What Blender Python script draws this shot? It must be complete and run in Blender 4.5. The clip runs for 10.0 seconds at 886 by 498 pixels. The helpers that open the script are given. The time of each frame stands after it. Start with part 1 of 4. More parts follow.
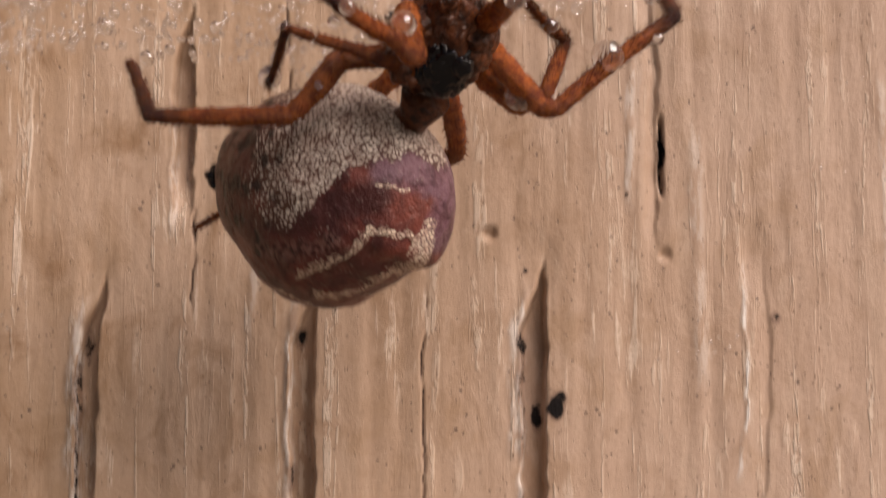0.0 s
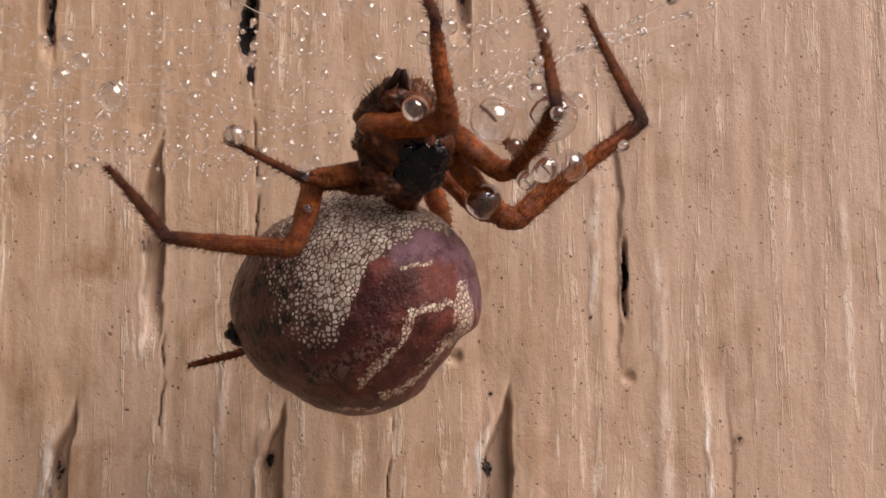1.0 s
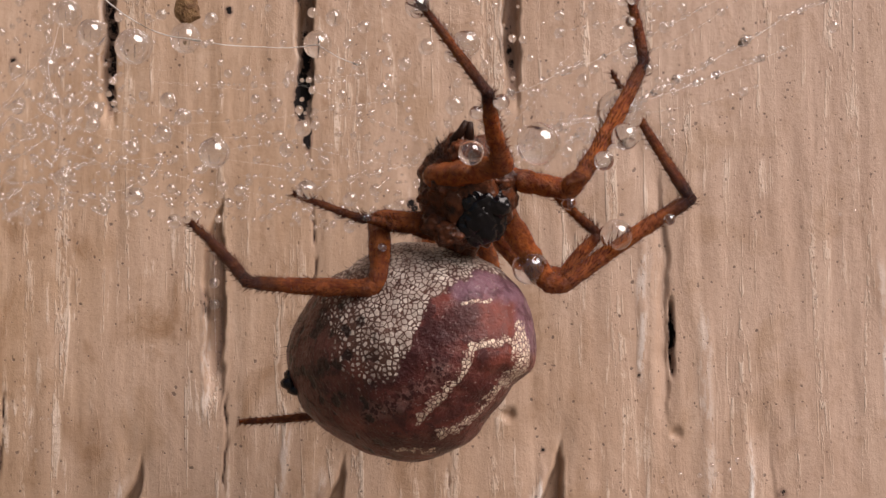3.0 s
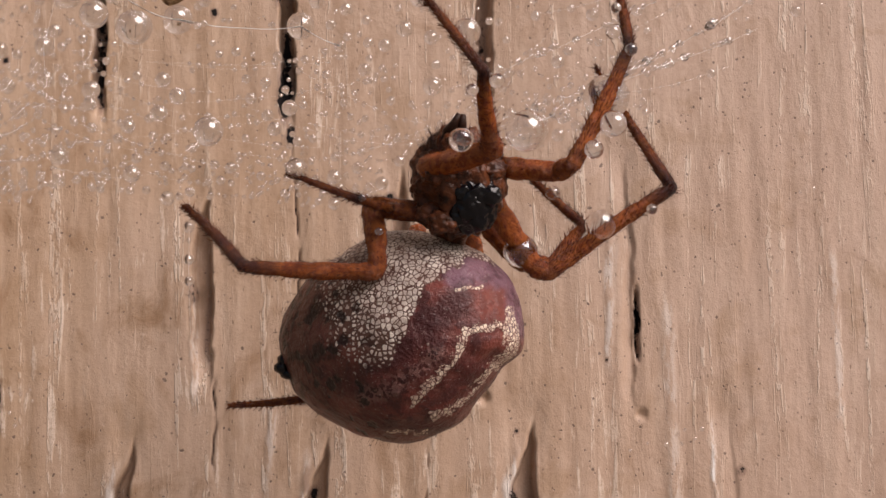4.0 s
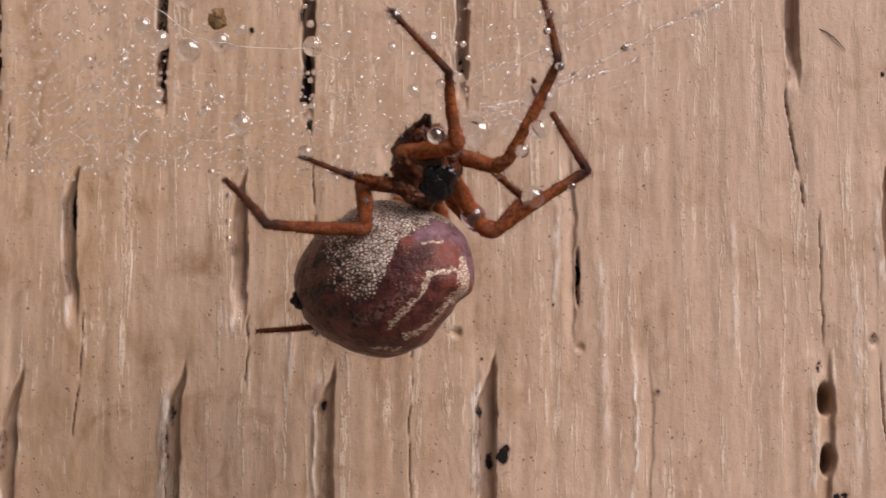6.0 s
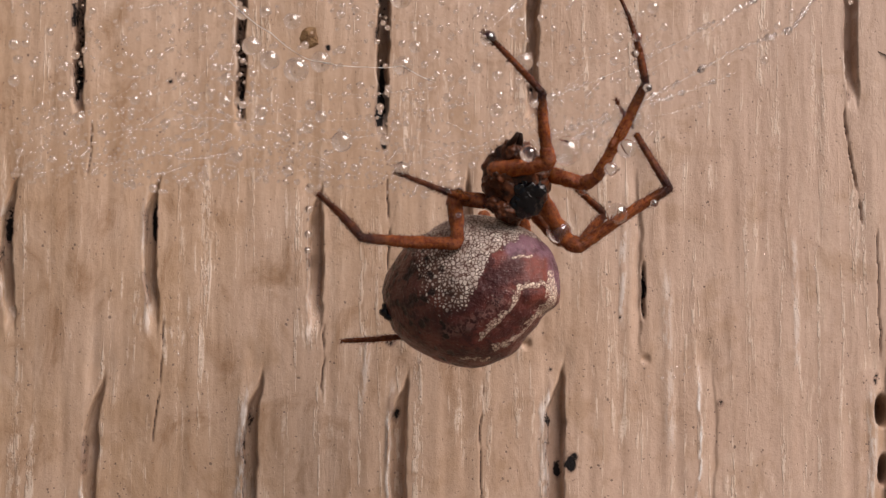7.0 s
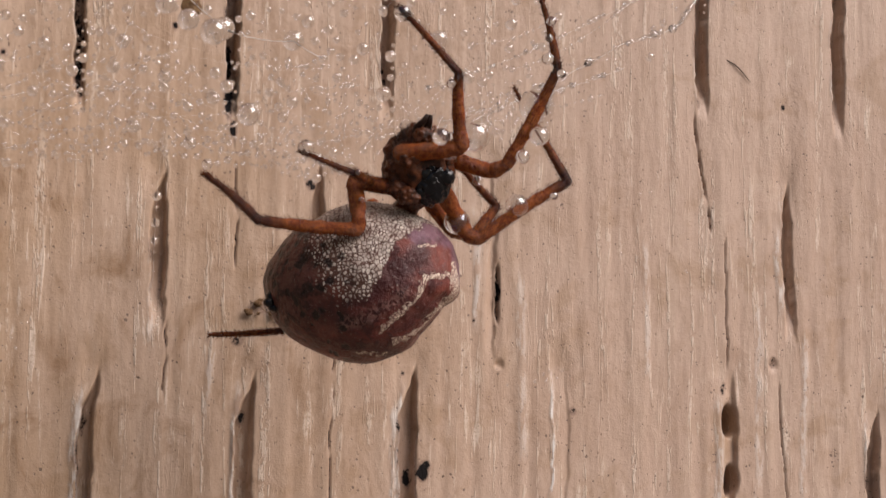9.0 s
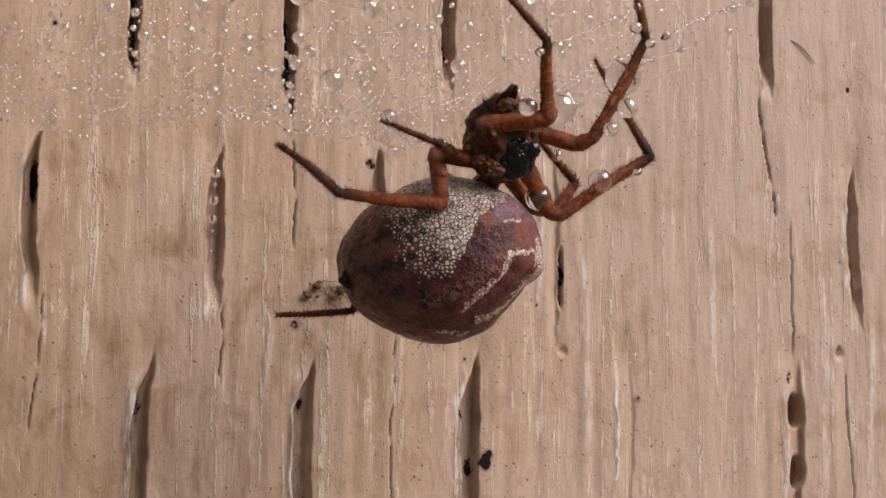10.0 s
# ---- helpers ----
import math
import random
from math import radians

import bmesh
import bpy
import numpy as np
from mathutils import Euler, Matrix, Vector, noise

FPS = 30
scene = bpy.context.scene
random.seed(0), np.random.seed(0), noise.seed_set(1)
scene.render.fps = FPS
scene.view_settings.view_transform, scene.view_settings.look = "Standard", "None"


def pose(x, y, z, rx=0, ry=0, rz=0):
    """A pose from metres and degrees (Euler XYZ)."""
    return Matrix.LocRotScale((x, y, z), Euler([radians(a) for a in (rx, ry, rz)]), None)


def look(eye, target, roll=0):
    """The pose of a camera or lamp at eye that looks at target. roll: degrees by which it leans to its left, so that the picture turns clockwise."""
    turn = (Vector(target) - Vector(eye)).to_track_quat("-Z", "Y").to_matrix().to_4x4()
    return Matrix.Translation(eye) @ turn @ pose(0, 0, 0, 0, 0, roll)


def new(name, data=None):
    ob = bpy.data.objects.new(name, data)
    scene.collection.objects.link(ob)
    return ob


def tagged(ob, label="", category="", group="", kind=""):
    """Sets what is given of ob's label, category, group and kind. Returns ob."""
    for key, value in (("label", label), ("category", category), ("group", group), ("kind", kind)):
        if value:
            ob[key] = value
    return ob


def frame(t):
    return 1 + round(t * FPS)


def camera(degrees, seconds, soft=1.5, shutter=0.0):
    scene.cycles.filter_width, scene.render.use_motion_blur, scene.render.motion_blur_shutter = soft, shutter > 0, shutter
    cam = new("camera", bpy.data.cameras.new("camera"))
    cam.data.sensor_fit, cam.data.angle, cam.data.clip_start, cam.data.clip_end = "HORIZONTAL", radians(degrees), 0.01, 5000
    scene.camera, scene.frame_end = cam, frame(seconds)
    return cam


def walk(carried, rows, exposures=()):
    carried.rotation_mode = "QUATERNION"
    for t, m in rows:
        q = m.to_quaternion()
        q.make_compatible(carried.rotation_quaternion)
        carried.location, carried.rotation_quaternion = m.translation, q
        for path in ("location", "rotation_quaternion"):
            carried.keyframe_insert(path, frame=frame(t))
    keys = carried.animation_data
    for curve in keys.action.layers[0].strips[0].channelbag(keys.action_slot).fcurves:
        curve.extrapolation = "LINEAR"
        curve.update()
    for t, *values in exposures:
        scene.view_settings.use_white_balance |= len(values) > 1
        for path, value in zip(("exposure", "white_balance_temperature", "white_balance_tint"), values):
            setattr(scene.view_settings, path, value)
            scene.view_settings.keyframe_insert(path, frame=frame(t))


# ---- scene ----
import collections

MM = 0.001


def shot(x, y, z, yaw, pitch, roll):
    """Camera pose from millimetres and degrees; it looks along +y at yaw 0."""
    turn = Matrix.Rotation(radians(yaw), 4, "Z") @ Matrix.Rotation(radians(pitch), 4, "X") @ Matrix.Rotation(radians(roll), 4, "Y")
    return Matrix.Translation((x * MM, y * MM, z * MM)) @ turn @ Matrix.Rotation(radians(90), 4, "X")


# ---- camera ----
cam = camera(26.0, 10.0, soft=1.5, shutter=0.3)
CAMERA = [(t, shot(*v)) for t, *v in (
    (0.0, -6.50, -78.46, -5.19, 7.21, 7.73, 0.02),
    (0.2, -6.02, -78.74, -4.20, 7.66, 8.93, 0.03),
    (0.5, -5.30, -79.17, -2.70, 8.11, 8.65, 0.05),
    (0.7, -4.81, -79.33, -2.32, 7.56, 8.90, 0.09),
    (1.0, -4.07, -79.55, -1.74, 7.79, 8.86, 0.15),
    (1.2, -5.06, -80.04, -0.96, 8.03, 8.15, 0.19),
    (1.5, -6.53, -80.76, 0.23, 7.75, 8.65, 0.24),
    (2.0, -5.98, -82.32, 3.83, 7.44, 8.06, 0.35),
    (2.5, -7.22, -83.11, 3.59, 7.20, 7.78, 0.35),
    (2.7, -6.70, -83.16, 3.19, 7.39, 7.41, 0.43),
    (4.0, -10.21, -87.90, 2.98, 3.93, 6.55, 0.99),
    (4.5, -6.01, -104.15, 1.97, 5.57, 5.81, 0.50),
    (5.0, -1.41, -111.52, -0.80, 6.10, 6.06, 0.37),
    (5.5, -0.44, -110.73, -1.20, 6.23, 6.06, 0.20),
    (6.0, -4.45, -112.45, -0.99, 5.50, 6.14, 0.04),
    (6.2, -6.15, -112.98, -0.98, 5.27, 6.23, -0.02),
    (7.5, -13.13, -117.49, -1.14, 2.88, 6.55, -0.72),
    (8.0, -18.32, -117.58, -2.37, -1.05, 7.02, -0.68),
    (8.5, -25.21, -115.21, -1.28, -5.15, 7.39, -0.51),
    (9.0, -25.79, -109.87, -3.32, -7.74, 7.82, -0.40),
    (9.5, -29.06, -105.46, -4.68, -8.49, 7.92, -0.52),
    (10.0, -31.24, -105.22, -4.75, -9.06, 8.29, -0.45),
)]

# ---- light ----
world = bpy.data.worlds.new("sky")
scene.world = world
world.use_nodes = True
wn = world.node_tree.nodes
sky = wn.new("ShaderNodeTexSky")
sky.sky_type, sky.sun_disc = "NISHITA", False
sky.sun_elevation, sky.sun_rotation = radians(39), radians(131)
sky.air_density, sky.dust_density = 1.0, 4.0
wn["Background"].inputs["Strength"].default_value = 0.035
world.node_tree.links.new(sky.outputs["Color"], wn["Background"].inputs["Color"])
sun = new("sun", bpy.data.lights.new("sun", "SUN"))
sun.data.energy, sun.data.angle, sun.data.color = 2.55, radians(46), (1.0, 0.92, 0.91)
sun.matrix_world = look((0.72, -0.62, 0.78), (0, 0, 0))
EXPOSURE = 0.54


# ---- materials ----
def material(name):
    m = bpy.data.materials.new(name)
    m.use_nodes = True
    nt = m.node_tree
    return m, nt, nt.nodes["Principled BSDF"]


class Net:
    """Short hand for building node trees."""

    def __init__(self, nt):
        self.nt = nt

    def put(self, kind, **values):
        n = self.nt.nodes.new("ShaderNode" + kind)
        for k, v in values.items():
            n.inputs[k.replace("_", " ")].default_value = v
        return n

    def link(self, a, b):
        self.nt.links.new(a, b)

    def math(self, op, a, b=0.0, c=0.0, clamp=False):
        n = self.nt.nodes.new("ShaderNodeMath")
        n.operation, n.use_clamp = op, clamp
        for i, v in enumerate((a, b, c)):
            if hasattr(v, "is_linked"):
                self.link(v, n.inputs[i])
            else:
                n.inputs[i].default_value = v
        return n.outputs[0]

    def step(self, v, lo, hi):
        """Smooth ramp of v from 0 at lo to 1 at hi."""
        n = self.nt.nodes.new("ShaderNodeMapRange")
        n.interpolation_type = "SMOOTHSTEP"
        self.link(v, n.inputs[0])
        n.inputs[1].default_value, n.inputs[2].default_value = lo, hi
        return n.outputs[0]

    def mix(self, fac, a, b, blend="MIX"):
        n = self.nt.nodes.new("ShaderNodeMix")
        n.data_type, n.blend_type = "RGBA", blend
        for sock, v in ((n.inputs[0], fac), (n.inputs[6], a), (n.inputs[7], b)):
            if hasattr(v, "is_linked"):
                self.link(v, sock)
            elif isinstance(v, (int, float)):
                sock.default_value = v
            else:
                sock.default_value = (*v, 1)
        return n.outputs[2]

    def coords(self, scale=(1, 1, 1), shift=(0, 0, 0)):
        c = self.nt.nodes.new("ShaderNodeTexCoord")
        m = self.nt.nodes.new("ShaderNodeMapping")
        m.inputs["Scale"].default_value, m.inputs["Location"].default_value = scale, shift
        self.link(c.outputs["Object"], m.inputs["Vector"])
        return m.outputs[0]

    def noise(self, vec, scale, detail=3.0, rough=0.55, warp=0.0):
        n = self.put("TexNoise", Scale=scale, Detail=detail, Roughness=rough, Distortion=warp)
        self.link(vec, n.inputs["Vector"])
        return n.outputs[0]

    def bump(self, h, dist, strength=1.0, normal=None):
        n = self.put("Bump", Strength=strength, Distance=dist)
        self.link(h, n.inputs["Height"])
        if normal is not None:
            self.link(normal, n.inputs["Normal"])
        return n.outputs[0]


def paint_material():
    """Tan paint on rough timber: soft streaks, specks, brown stains, mould and chipped pale edges, with groove shade
    and fibre highlights painted in.
    """
    m, nt, bsdf = material("tan_paint")
    n = Net(nt)
    fine = n.coords((1000, 1000, 1000))
    streak = n.noise(n.coords((1200, 1200, 130)), 1.0, 4, 0.62, 0.6)
    grain = n.noise(fine, 5.0, 4, 0.7)
    wide = n.noise(fine, 0.09, 4)
    # weathering: khaki towards one end of the board, greyer pink towards the other
    sep = n.put("SeparateXYZ")
    n.link(fine, sep.inputs[0])
    along = n.step(n.math("MULTIPLY_ADD", n.noise(fine, 0.05, 3), 30.0, sep.outputs[0]), -24.0, 20.0)
    base = n.mix(along, (0.412, 0.268, 0.164), (0.452, 0.310, 0.228))
    col = n.mix(n.step(wide, 0.35, 0.65), base, n.mix(0.5, base, (0.52, 0.375, 0.285)))
    col = n.mix(n.math("MULTIPLY", n.step(streak, 0.5, 0.70), 0.20), col, (0.575, 0.435, 0.325))
    col = n.mix(n.math("MULTIPLY", n.step(streak, 0.47, 0.30), 0.14), col, (0.32, 0.195, 0.115))
    mottle = n.noise(n.coords((1500, 1500, 260)), 1.0, 5, 0.7)
    col = n.mix(n.math("MULTIPLY", n.step(mottle, 0.52, 0.68), 0.16), col, (0.29, 0.185, 0.12))
    col = n.mix(n.math("MULTIPLY", n.step(mottle, 0.46, 0.32), 0.16), col, (0.57, 0.43, 0.325))
    # long proud fibres, pale, their glittering highlights painted into the colour
    fibre = n.step(n.noise(n.coords((1300, 1300, 62), (5, 1, 9)), 1.0, 4, 0.66, 0.5), 0.56, 0.64)
    glitter = n.step(n.noise(n.coords((3600, 3600, 1100)), 1.0, 3, 0.75), 0.44, 0.56)
    fibre_glint = n.math("MULTIPLY", n.math("MULTIPLY", fibre, glitter), n.step(wide, 0.30, 0.60))
    col = n.mix(n.math("MULTIPLY", fibre_glint, 0.75), col, (0.70, 0.58, 0.47))
    # short pale dashes: painted highlights where the grain stands proud
    patch = n.step(n.noise(n.coords((260, 260, 70)), 1.0, 3), 0.44, 0.60)
    dash = n.step(n.noise(n.coords((1800, 1800, 210), (3, 7, 1)), 1.0, 4, 0.65, 0.3), 0.58, 0.68)
    col = n.mix(n.math("MULTIPLY", n.math("MULTIPLY", n.math("MULTIPLY", dash, patch), n.step(grain, 0.72, 0.45)), 0.8), col, (0.70, 0.57, 0.46))
    col = n.mix(n.math("MULTIPLY", n.step(grain, 0.52, 0.74), 0.30), col, (0.30, 0.195, 0.13))
    blotch = n.noise(fine, 0.24, 5, 0.62, 0.4)
    col = n.mix(n.math("MULTIPLY", n.step(blotch, 0.52, 0.68), 0.42), col, (0.30, 0.175, 0.085))
    # soft brown smears, more of them towards the khaki end
    smear = n.noise(n.coords((420, 420, 230), (1, 2, 8)), 1.0, 6, 0.68, 0.8)
    some = n.math("MULTIPLY_ADD", along, -0.55, 0.80)
    col = n.mix(n.math("MULTIPLY", n.step(smear, 0.50, 0.72), some), col, (0.27, 0.150, 0.075))
    col = n.mix(n.math("MULTIPLY", n.step(smear, 0.44, 0.28), 0.40), col, (0.545, 0.405, 0.305))
    speck = n.put("TexVoronoi", Scale=3.3, Randomness=1.0)
    n.link(fine, speck.inputs["Vector"])
    size = n.math("MULTIPLY", n.step(n.noise(fine, 1.3, 3, 0.7), 0.44, 0.78), 0.40)
    spots = n.step(n.math("SUBTRACT", size, speck.outputs["Distance"]), 0.0, 0.05)
    col = n.mix(n.math("MULTIPLY", spots, 0.8), col, (0.13, 0.08, 0.06))
    dots = n.put("TexVoronoi", Scale=1.5, Randomness=1.0)
    n.link(fine, dots.inputs["Vector"])
    rust = n.step(n.math("SUBTRACT", n.math("MULTIPLY_ADD", grain, 0.10, 0.045), dots.outputs["Distance"]), 0.0, 0.04)
    col = n.mix(n.math("MULTIPLY", rust, 0.75), col, (0.17, 0.10, 0.07))
    pores = n.put("TexVoronoi", Scale=2.6, Randomness=1.0)
    n.link(n.coords((1000, 1000, 420), (2, 5, 3)), pores.inputs["Vector"])
    pore = n.step(n.math("SUBTRACT", n.math("MULTIPLY", n.noise(fine, 0.9, 3), 0.22), pores.outputs["Distance"]), 0.0, 0.05)
    col = n.mix(n.math("MULTIPLY", pore, 0.55), col, (0.22, 0.14, 0.095))
    chip = n.put("Attribute")
    chip.attribute_name = "chip"
    stain_shade = n.put("Attribute")
    stain_shade.attribute_name = "stain_shade"
    broken = n.step(n.noise(n.coords((2600, 2600, 700)), 1.0, 4, 0.7), 0.42, 0.6)
    col = n.mix(n.math("MULTIPLY", chip.outputs["Fac"], broken), col, (0.74, 0.69, 0.64))
    ragged = n.math("ADD", stain_shade.outputs["Fac"], n.math("MULTIPLY", n.math("SUBTRACT", n.noise(fine, 2.8, 5, 0.75), 0.5), 2.3))
    mould = n.step(n.math("MULTIPLY", ragged, n.step(stain_shade.outputs["Fac"], 0.02, 0.2)), 0.38, 0.66)
    # a brown halo round the mould; along groove floors it paints in their shade
    halo = n.math("MULTIPLY", n.step(stain_shade.outputs["Fac"], 0.02, 0.32), 0.62)
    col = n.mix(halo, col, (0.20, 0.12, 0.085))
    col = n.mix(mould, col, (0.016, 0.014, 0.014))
    n.link(col, bsdf.inputs["Base Color"])
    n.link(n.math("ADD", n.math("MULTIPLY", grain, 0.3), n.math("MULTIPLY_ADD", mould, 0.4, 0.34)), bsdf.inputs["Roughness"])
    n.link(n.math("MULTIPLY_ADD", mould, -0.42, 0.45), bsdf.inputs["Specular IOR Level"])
    b = n.bump(streak, 0.00005, 0.8)
    b = n.bump(smear, 0.00010, 0.7, b)
    b = n.bump(dash, 0.00002, 0.6, b)
    b = n.bump(fibre_glint, 0.00005, 0.8, b)
    b = n.bump(grain, 0.00003, 0.9, b)
    b = n.bump(pore, -0.00004, 0.7, b)
    b = n.bump(spots, -0.00005, 0.7, b)
    n.link(b, bsdf.inputs["Normal"])
    return m


def leg_material():
    """Orange brown translucent cuticle, dark towards the joints."""
    m, nt, bsdf = material("leg_cuticle")
    n = Net(nt)
    at = n.put("Attribute")
    at.attribute_name = "dark"
    c = n.coords((1000, 1000, 1000))
    mott = n.noise(c, 3.0, 5, 0.7)
    col = n.mix(n.step(mott, 0.40, 0.62), (0.50, 0.128, 0.021), (0.27, 0.056, 0.012))
    crust = n.noise(c, 6.5, 5, 0.75)
    col = n.mix(n.math("MULTIPLY", n.step(crust, 0.55, 0.68), 0.55), col, (0.035, 0.009, 0.006))
    col = n.mix(n.math("MULTIPLY", n.step(crust, 0.40, 0.28), 0.5), col, (0.44, 0.17, 0.075))
    pale = n.noise(c, 1.2, 2)
    col = n.mix(n.math("MULTIPLY", n.step(pale, 0.5, 0.75), 0.4), col, (0.42, 0.14, 0.045))
    col = n.mix(at.outputs["Fac"], col, (0.032, 0.008, 0.006))
    n.link(col, bsdf.inputs["Base Color"])
    bsdf.inputs["Roughness"].default_value = 0.24
    bsdf.inputs["Specular IOR Level"].default_value = 0.36
    bsdf.inputs["Subsurface Weight"].default_value = 0.15
    bsdf.inputs["Subsurface Radius"].default_value = (0.0005, 0.0002, 0.0001)
    bsdf.inputs["Subsurface Scale"].default_value = 1.0
    n.link(n.bump(crust, 0.00014, 0.9), bsdf.inputs["Normal"])
    return m


def plain_material(name, colour, rough, grain=0.00003, alt=None, scale=5.0, gloss=0.22):
    m, nt, bsdf = material(name)
    n = Net(nt)
    c = n.coords((1000, 1000, 1000))
    v = n.noise(c, scale, 4, 0.65)
    n.link(n.mix(n.step(v, 0.35, 0.7), colour, alt or tuple(x * 0.6 for x in colour)), bsdf.inputs["Base Color"])
    bsdf.inputs["Roughness"].default_value = rough
    bsdf.inputs["Specular IOR Level"].default_value = gloss
    n.link(n.bump(n.noise(c, scale * 2.2, 3), grain, 0.9), bsdf.inputs["Normal"])
    return m


def water_material():
    m, nt, bsdf = material("water")
    bsdf.inputs["Base Color"].default_value = (1, 1, 1, 1)
    bsdf.inputs["Roughness"].default_value = 0.0
    bsdf.inputs["IOR"].default_value = 1.45
    bsdf.inputs["Transmission Weight"].default_value = 1.0
    bsdf.inputs["Coat Weight"].default_value = 1.0
    bsdf.inputs["Coat Roughness"].default_value = 0.03
    bsdf.inputs["Coat IOR"].default_value = 1.9
    return m


def silk_material():
    m, nt, bsdf = material("silk")
    bsdf.inputs["Base Color"].default_value = (0.85, 0.82, 0.78, 1)
    bsdf.inputs["Roughness"].default_value = 0.3
    bsdf.inputs["Transmission Weight"].default_value = 0.4
    return m


def abdomen_material():
    """Maroon skin with a net of pale cells over the shoulder, cream stripes on the flank and dark spots."""
    m, nt, bsdf = material("abdomen_skin")
    n = Net(nt)
    c = n.coords((1000, 1000, 1000))
    tex = n.put("TexNoise", Scale=1.3, Detail=4.0, Roughness=0.65)
    n.link(c, tex.inputs["Vector"])
    shift = n.nt.nodes.new("ShaderNodeVectorMath")
    shift.operation = "MULTIPLY_ADD"
    n.link(tex.outputs["Color"], shift.inputs[0])
    shift.inputs[1].default_value, shift.inputs[2].default_value = (0.9, 0.9, 0.9), (-0.45, -0.45, -0.45)
    wob = n.nt.nodes.new("ShaderNodeVectorMath")
    wob.operation = "ADD"
    n.link(c, wob.inputs[0])
    n.link(shift.outputs[0], wob.inputs[1])
    sep = n.put("SeparateXYZ")
    n.link(wob.outputs[0], sep.inputs[0])
    # the flank seen square on: along the body and up
    u = n.math("MULTIPLY_ADD", sep.outputs[1], 0.12, n.math("MULTIPLY", sep.outputs[0], 0.99))
    v = n.math("MULTIPLY_ADD", sep.outputs[1], -0.13, n.math("MULTIPLY", sep.outputs[2], 0.99))

    def near(p, q, w0, w1):
        """1 within w0 of the line from p to q on the flank, fading to 0 at w1 (millimetres)."""
        dx, dz = q[0] - p[0], q[1] - p[1]
        ll = dx * dx + dz * dz
        t = n.math("ADD", n.math("MULTIPLY", n.math("SUBTRACT", u, p[0]), dx / ll), n.math("MULTIPLY", n.math("SUBTRACT", v, p[1]), dz / ll), clamp=True)
        ex = n.math("SUBTRACT", u, n.math("MULTIPLY_ADD", t, dx, p[0]))
        ez = n.math("SUBTRACT", v, n.math("MULTIPLY_ADD", t, dz, p[1]))
        d = n.math("SQRT", n.math("ADD", n.math("MULTIPLY", ex, ex), n.math("MULTIPLY", ez, ez)))
        return n.step(d, w1, w0)

    def line(points, w0, w1):
        out = near(points[0], points[1], w0, w1)
        for p, q in zip(points[1:], points[2:]):
            out = n.math("MAXIMUM", out, near(p, q, w0, w1))
        return out

    big = n.noise(c, 0.5, 4, 0.6)
    fine = n.noise(c, 4.5, 4, 0.7)
    mott = n.noise(c, 1.5, 5, 0.66)
    col = n.mix(n.step(big, 0.35, 0.65), (0.078, 0.019, 0.016), (0.190, 0.050, 0.038))
    col = n.mix(n.math("MULTIPLY", n.step(mott, 0.50, 0.62), 0.75), col, (0.050, 0.016, 0.016))
    col = n.mix(n.math("MULTIPLY", n.step(mott, 0.44, 0.32), 0.45), col, (0.25, 0.105, 0.085))
    # redder flank; lilac sheen painted on the shoulder and the right edge
    red = n.math("MAXIMUM", near((3.0, 1.6), (3.7, 1.0), 0.2, 0.9), near((3.2, -0.5), (3.6, -0.3), 0.2, 0.7))
    col = n.mix(n.math("MULTIPLY", red, 0.45), col, (0.24, 0.062, 0.042))
    lilac = n.math("MAXIMUM", near((2.0, 2.5), (3.8, 2.4), 0.35, 0.9), near((4.25, 0.3), (4.1, 2.0), 0.2, 0.65))
    col = n.mix(n.math("MULTIPLY", lilac, 0.8), col, n.mix(n.step(mott, 0.45, 0.6), (0.20, 0.110, 0.145), (0.10, 0.045, 0.062)))
    # dark bands under the pale field and along the stripes
    for pts, w0, w1, k in ((((-0.9, -0.6), (0.3, 0.4), (2.0, 1.4)), 0.25, 0.85, 0.80), (((-3.0, -1.6), (-0.6, -1.9)), 0.2, 0.8, 0.55), (((1.0, -2.4), (2.4, -1.4), (3.4, -0.5)), 0.05, 0.35, 0.6), (((-1.6, -3.0), (1.2, -3.4)), 0.1, 0.5, 0.6)):
        col = n.mix(n.math("MULTIPLY", line(pts, w0, w1), k), col, (0.055, 0.017, 0.017))
    # brown rear end
    rear = n.step(n.math("SUBTRACT", u, n.math("MULTIPLY", v, 0.25)), -1.6, -3.6)
    col = n.mix(n.math("MULTIPLY", rear, 0.80), col, n.mix(n.step(mott, 0.42, 0.58), (0.120, 0.046, 0.036), (0.018, 0.008, 0.007)))
    # net of pale cells, shrinking to grains towards the rear and below
    cell = n.put("TexVoronoi", Scale=5.0, Randomness=0.95)
    cell.feature = "DISTANCE_TO_EDGE"
    n.link(c, cell.inputs["Vector"])
    e1 = n.math("SUBTRACT", n.math("MULTIPLY_ADD", u, 2.2, 0.55), v)
    e2 = n.math("SUBTRACT", n.math("MULTIPLY_ADD", u, 0.62, 1.62), v)
    e3 = n.math("SUBTRACT", n.math("MULTIPLY_ADD", u, -0.25, 3.75), v)
    side = n.step(n.math("MINIMUM", e1, n.math("MINIMUM", e2, e3)), 0.22, -0.10)
    front = n.step(n.math("ADD", u, n.math("MULTIPLY", v, 0.10)), -3.6, -0.3)
    low = n.step(v, -1.5, 0.9)
    field = n.math("MULTIPLY", n.math("MULTIPLY", side, front), low)
    pale = n.mix(n.step(n.noise(c, 1.4, 2), 0.35, 0.7), (0.48, 0.38, 0.32), (0.76, 0.67, 0.58))
    skin = n.mix(n.math("MULTIPLY", n.step(field, 0.0, 0.5), 0.85), col, (0.115, 0.060, 0.044))
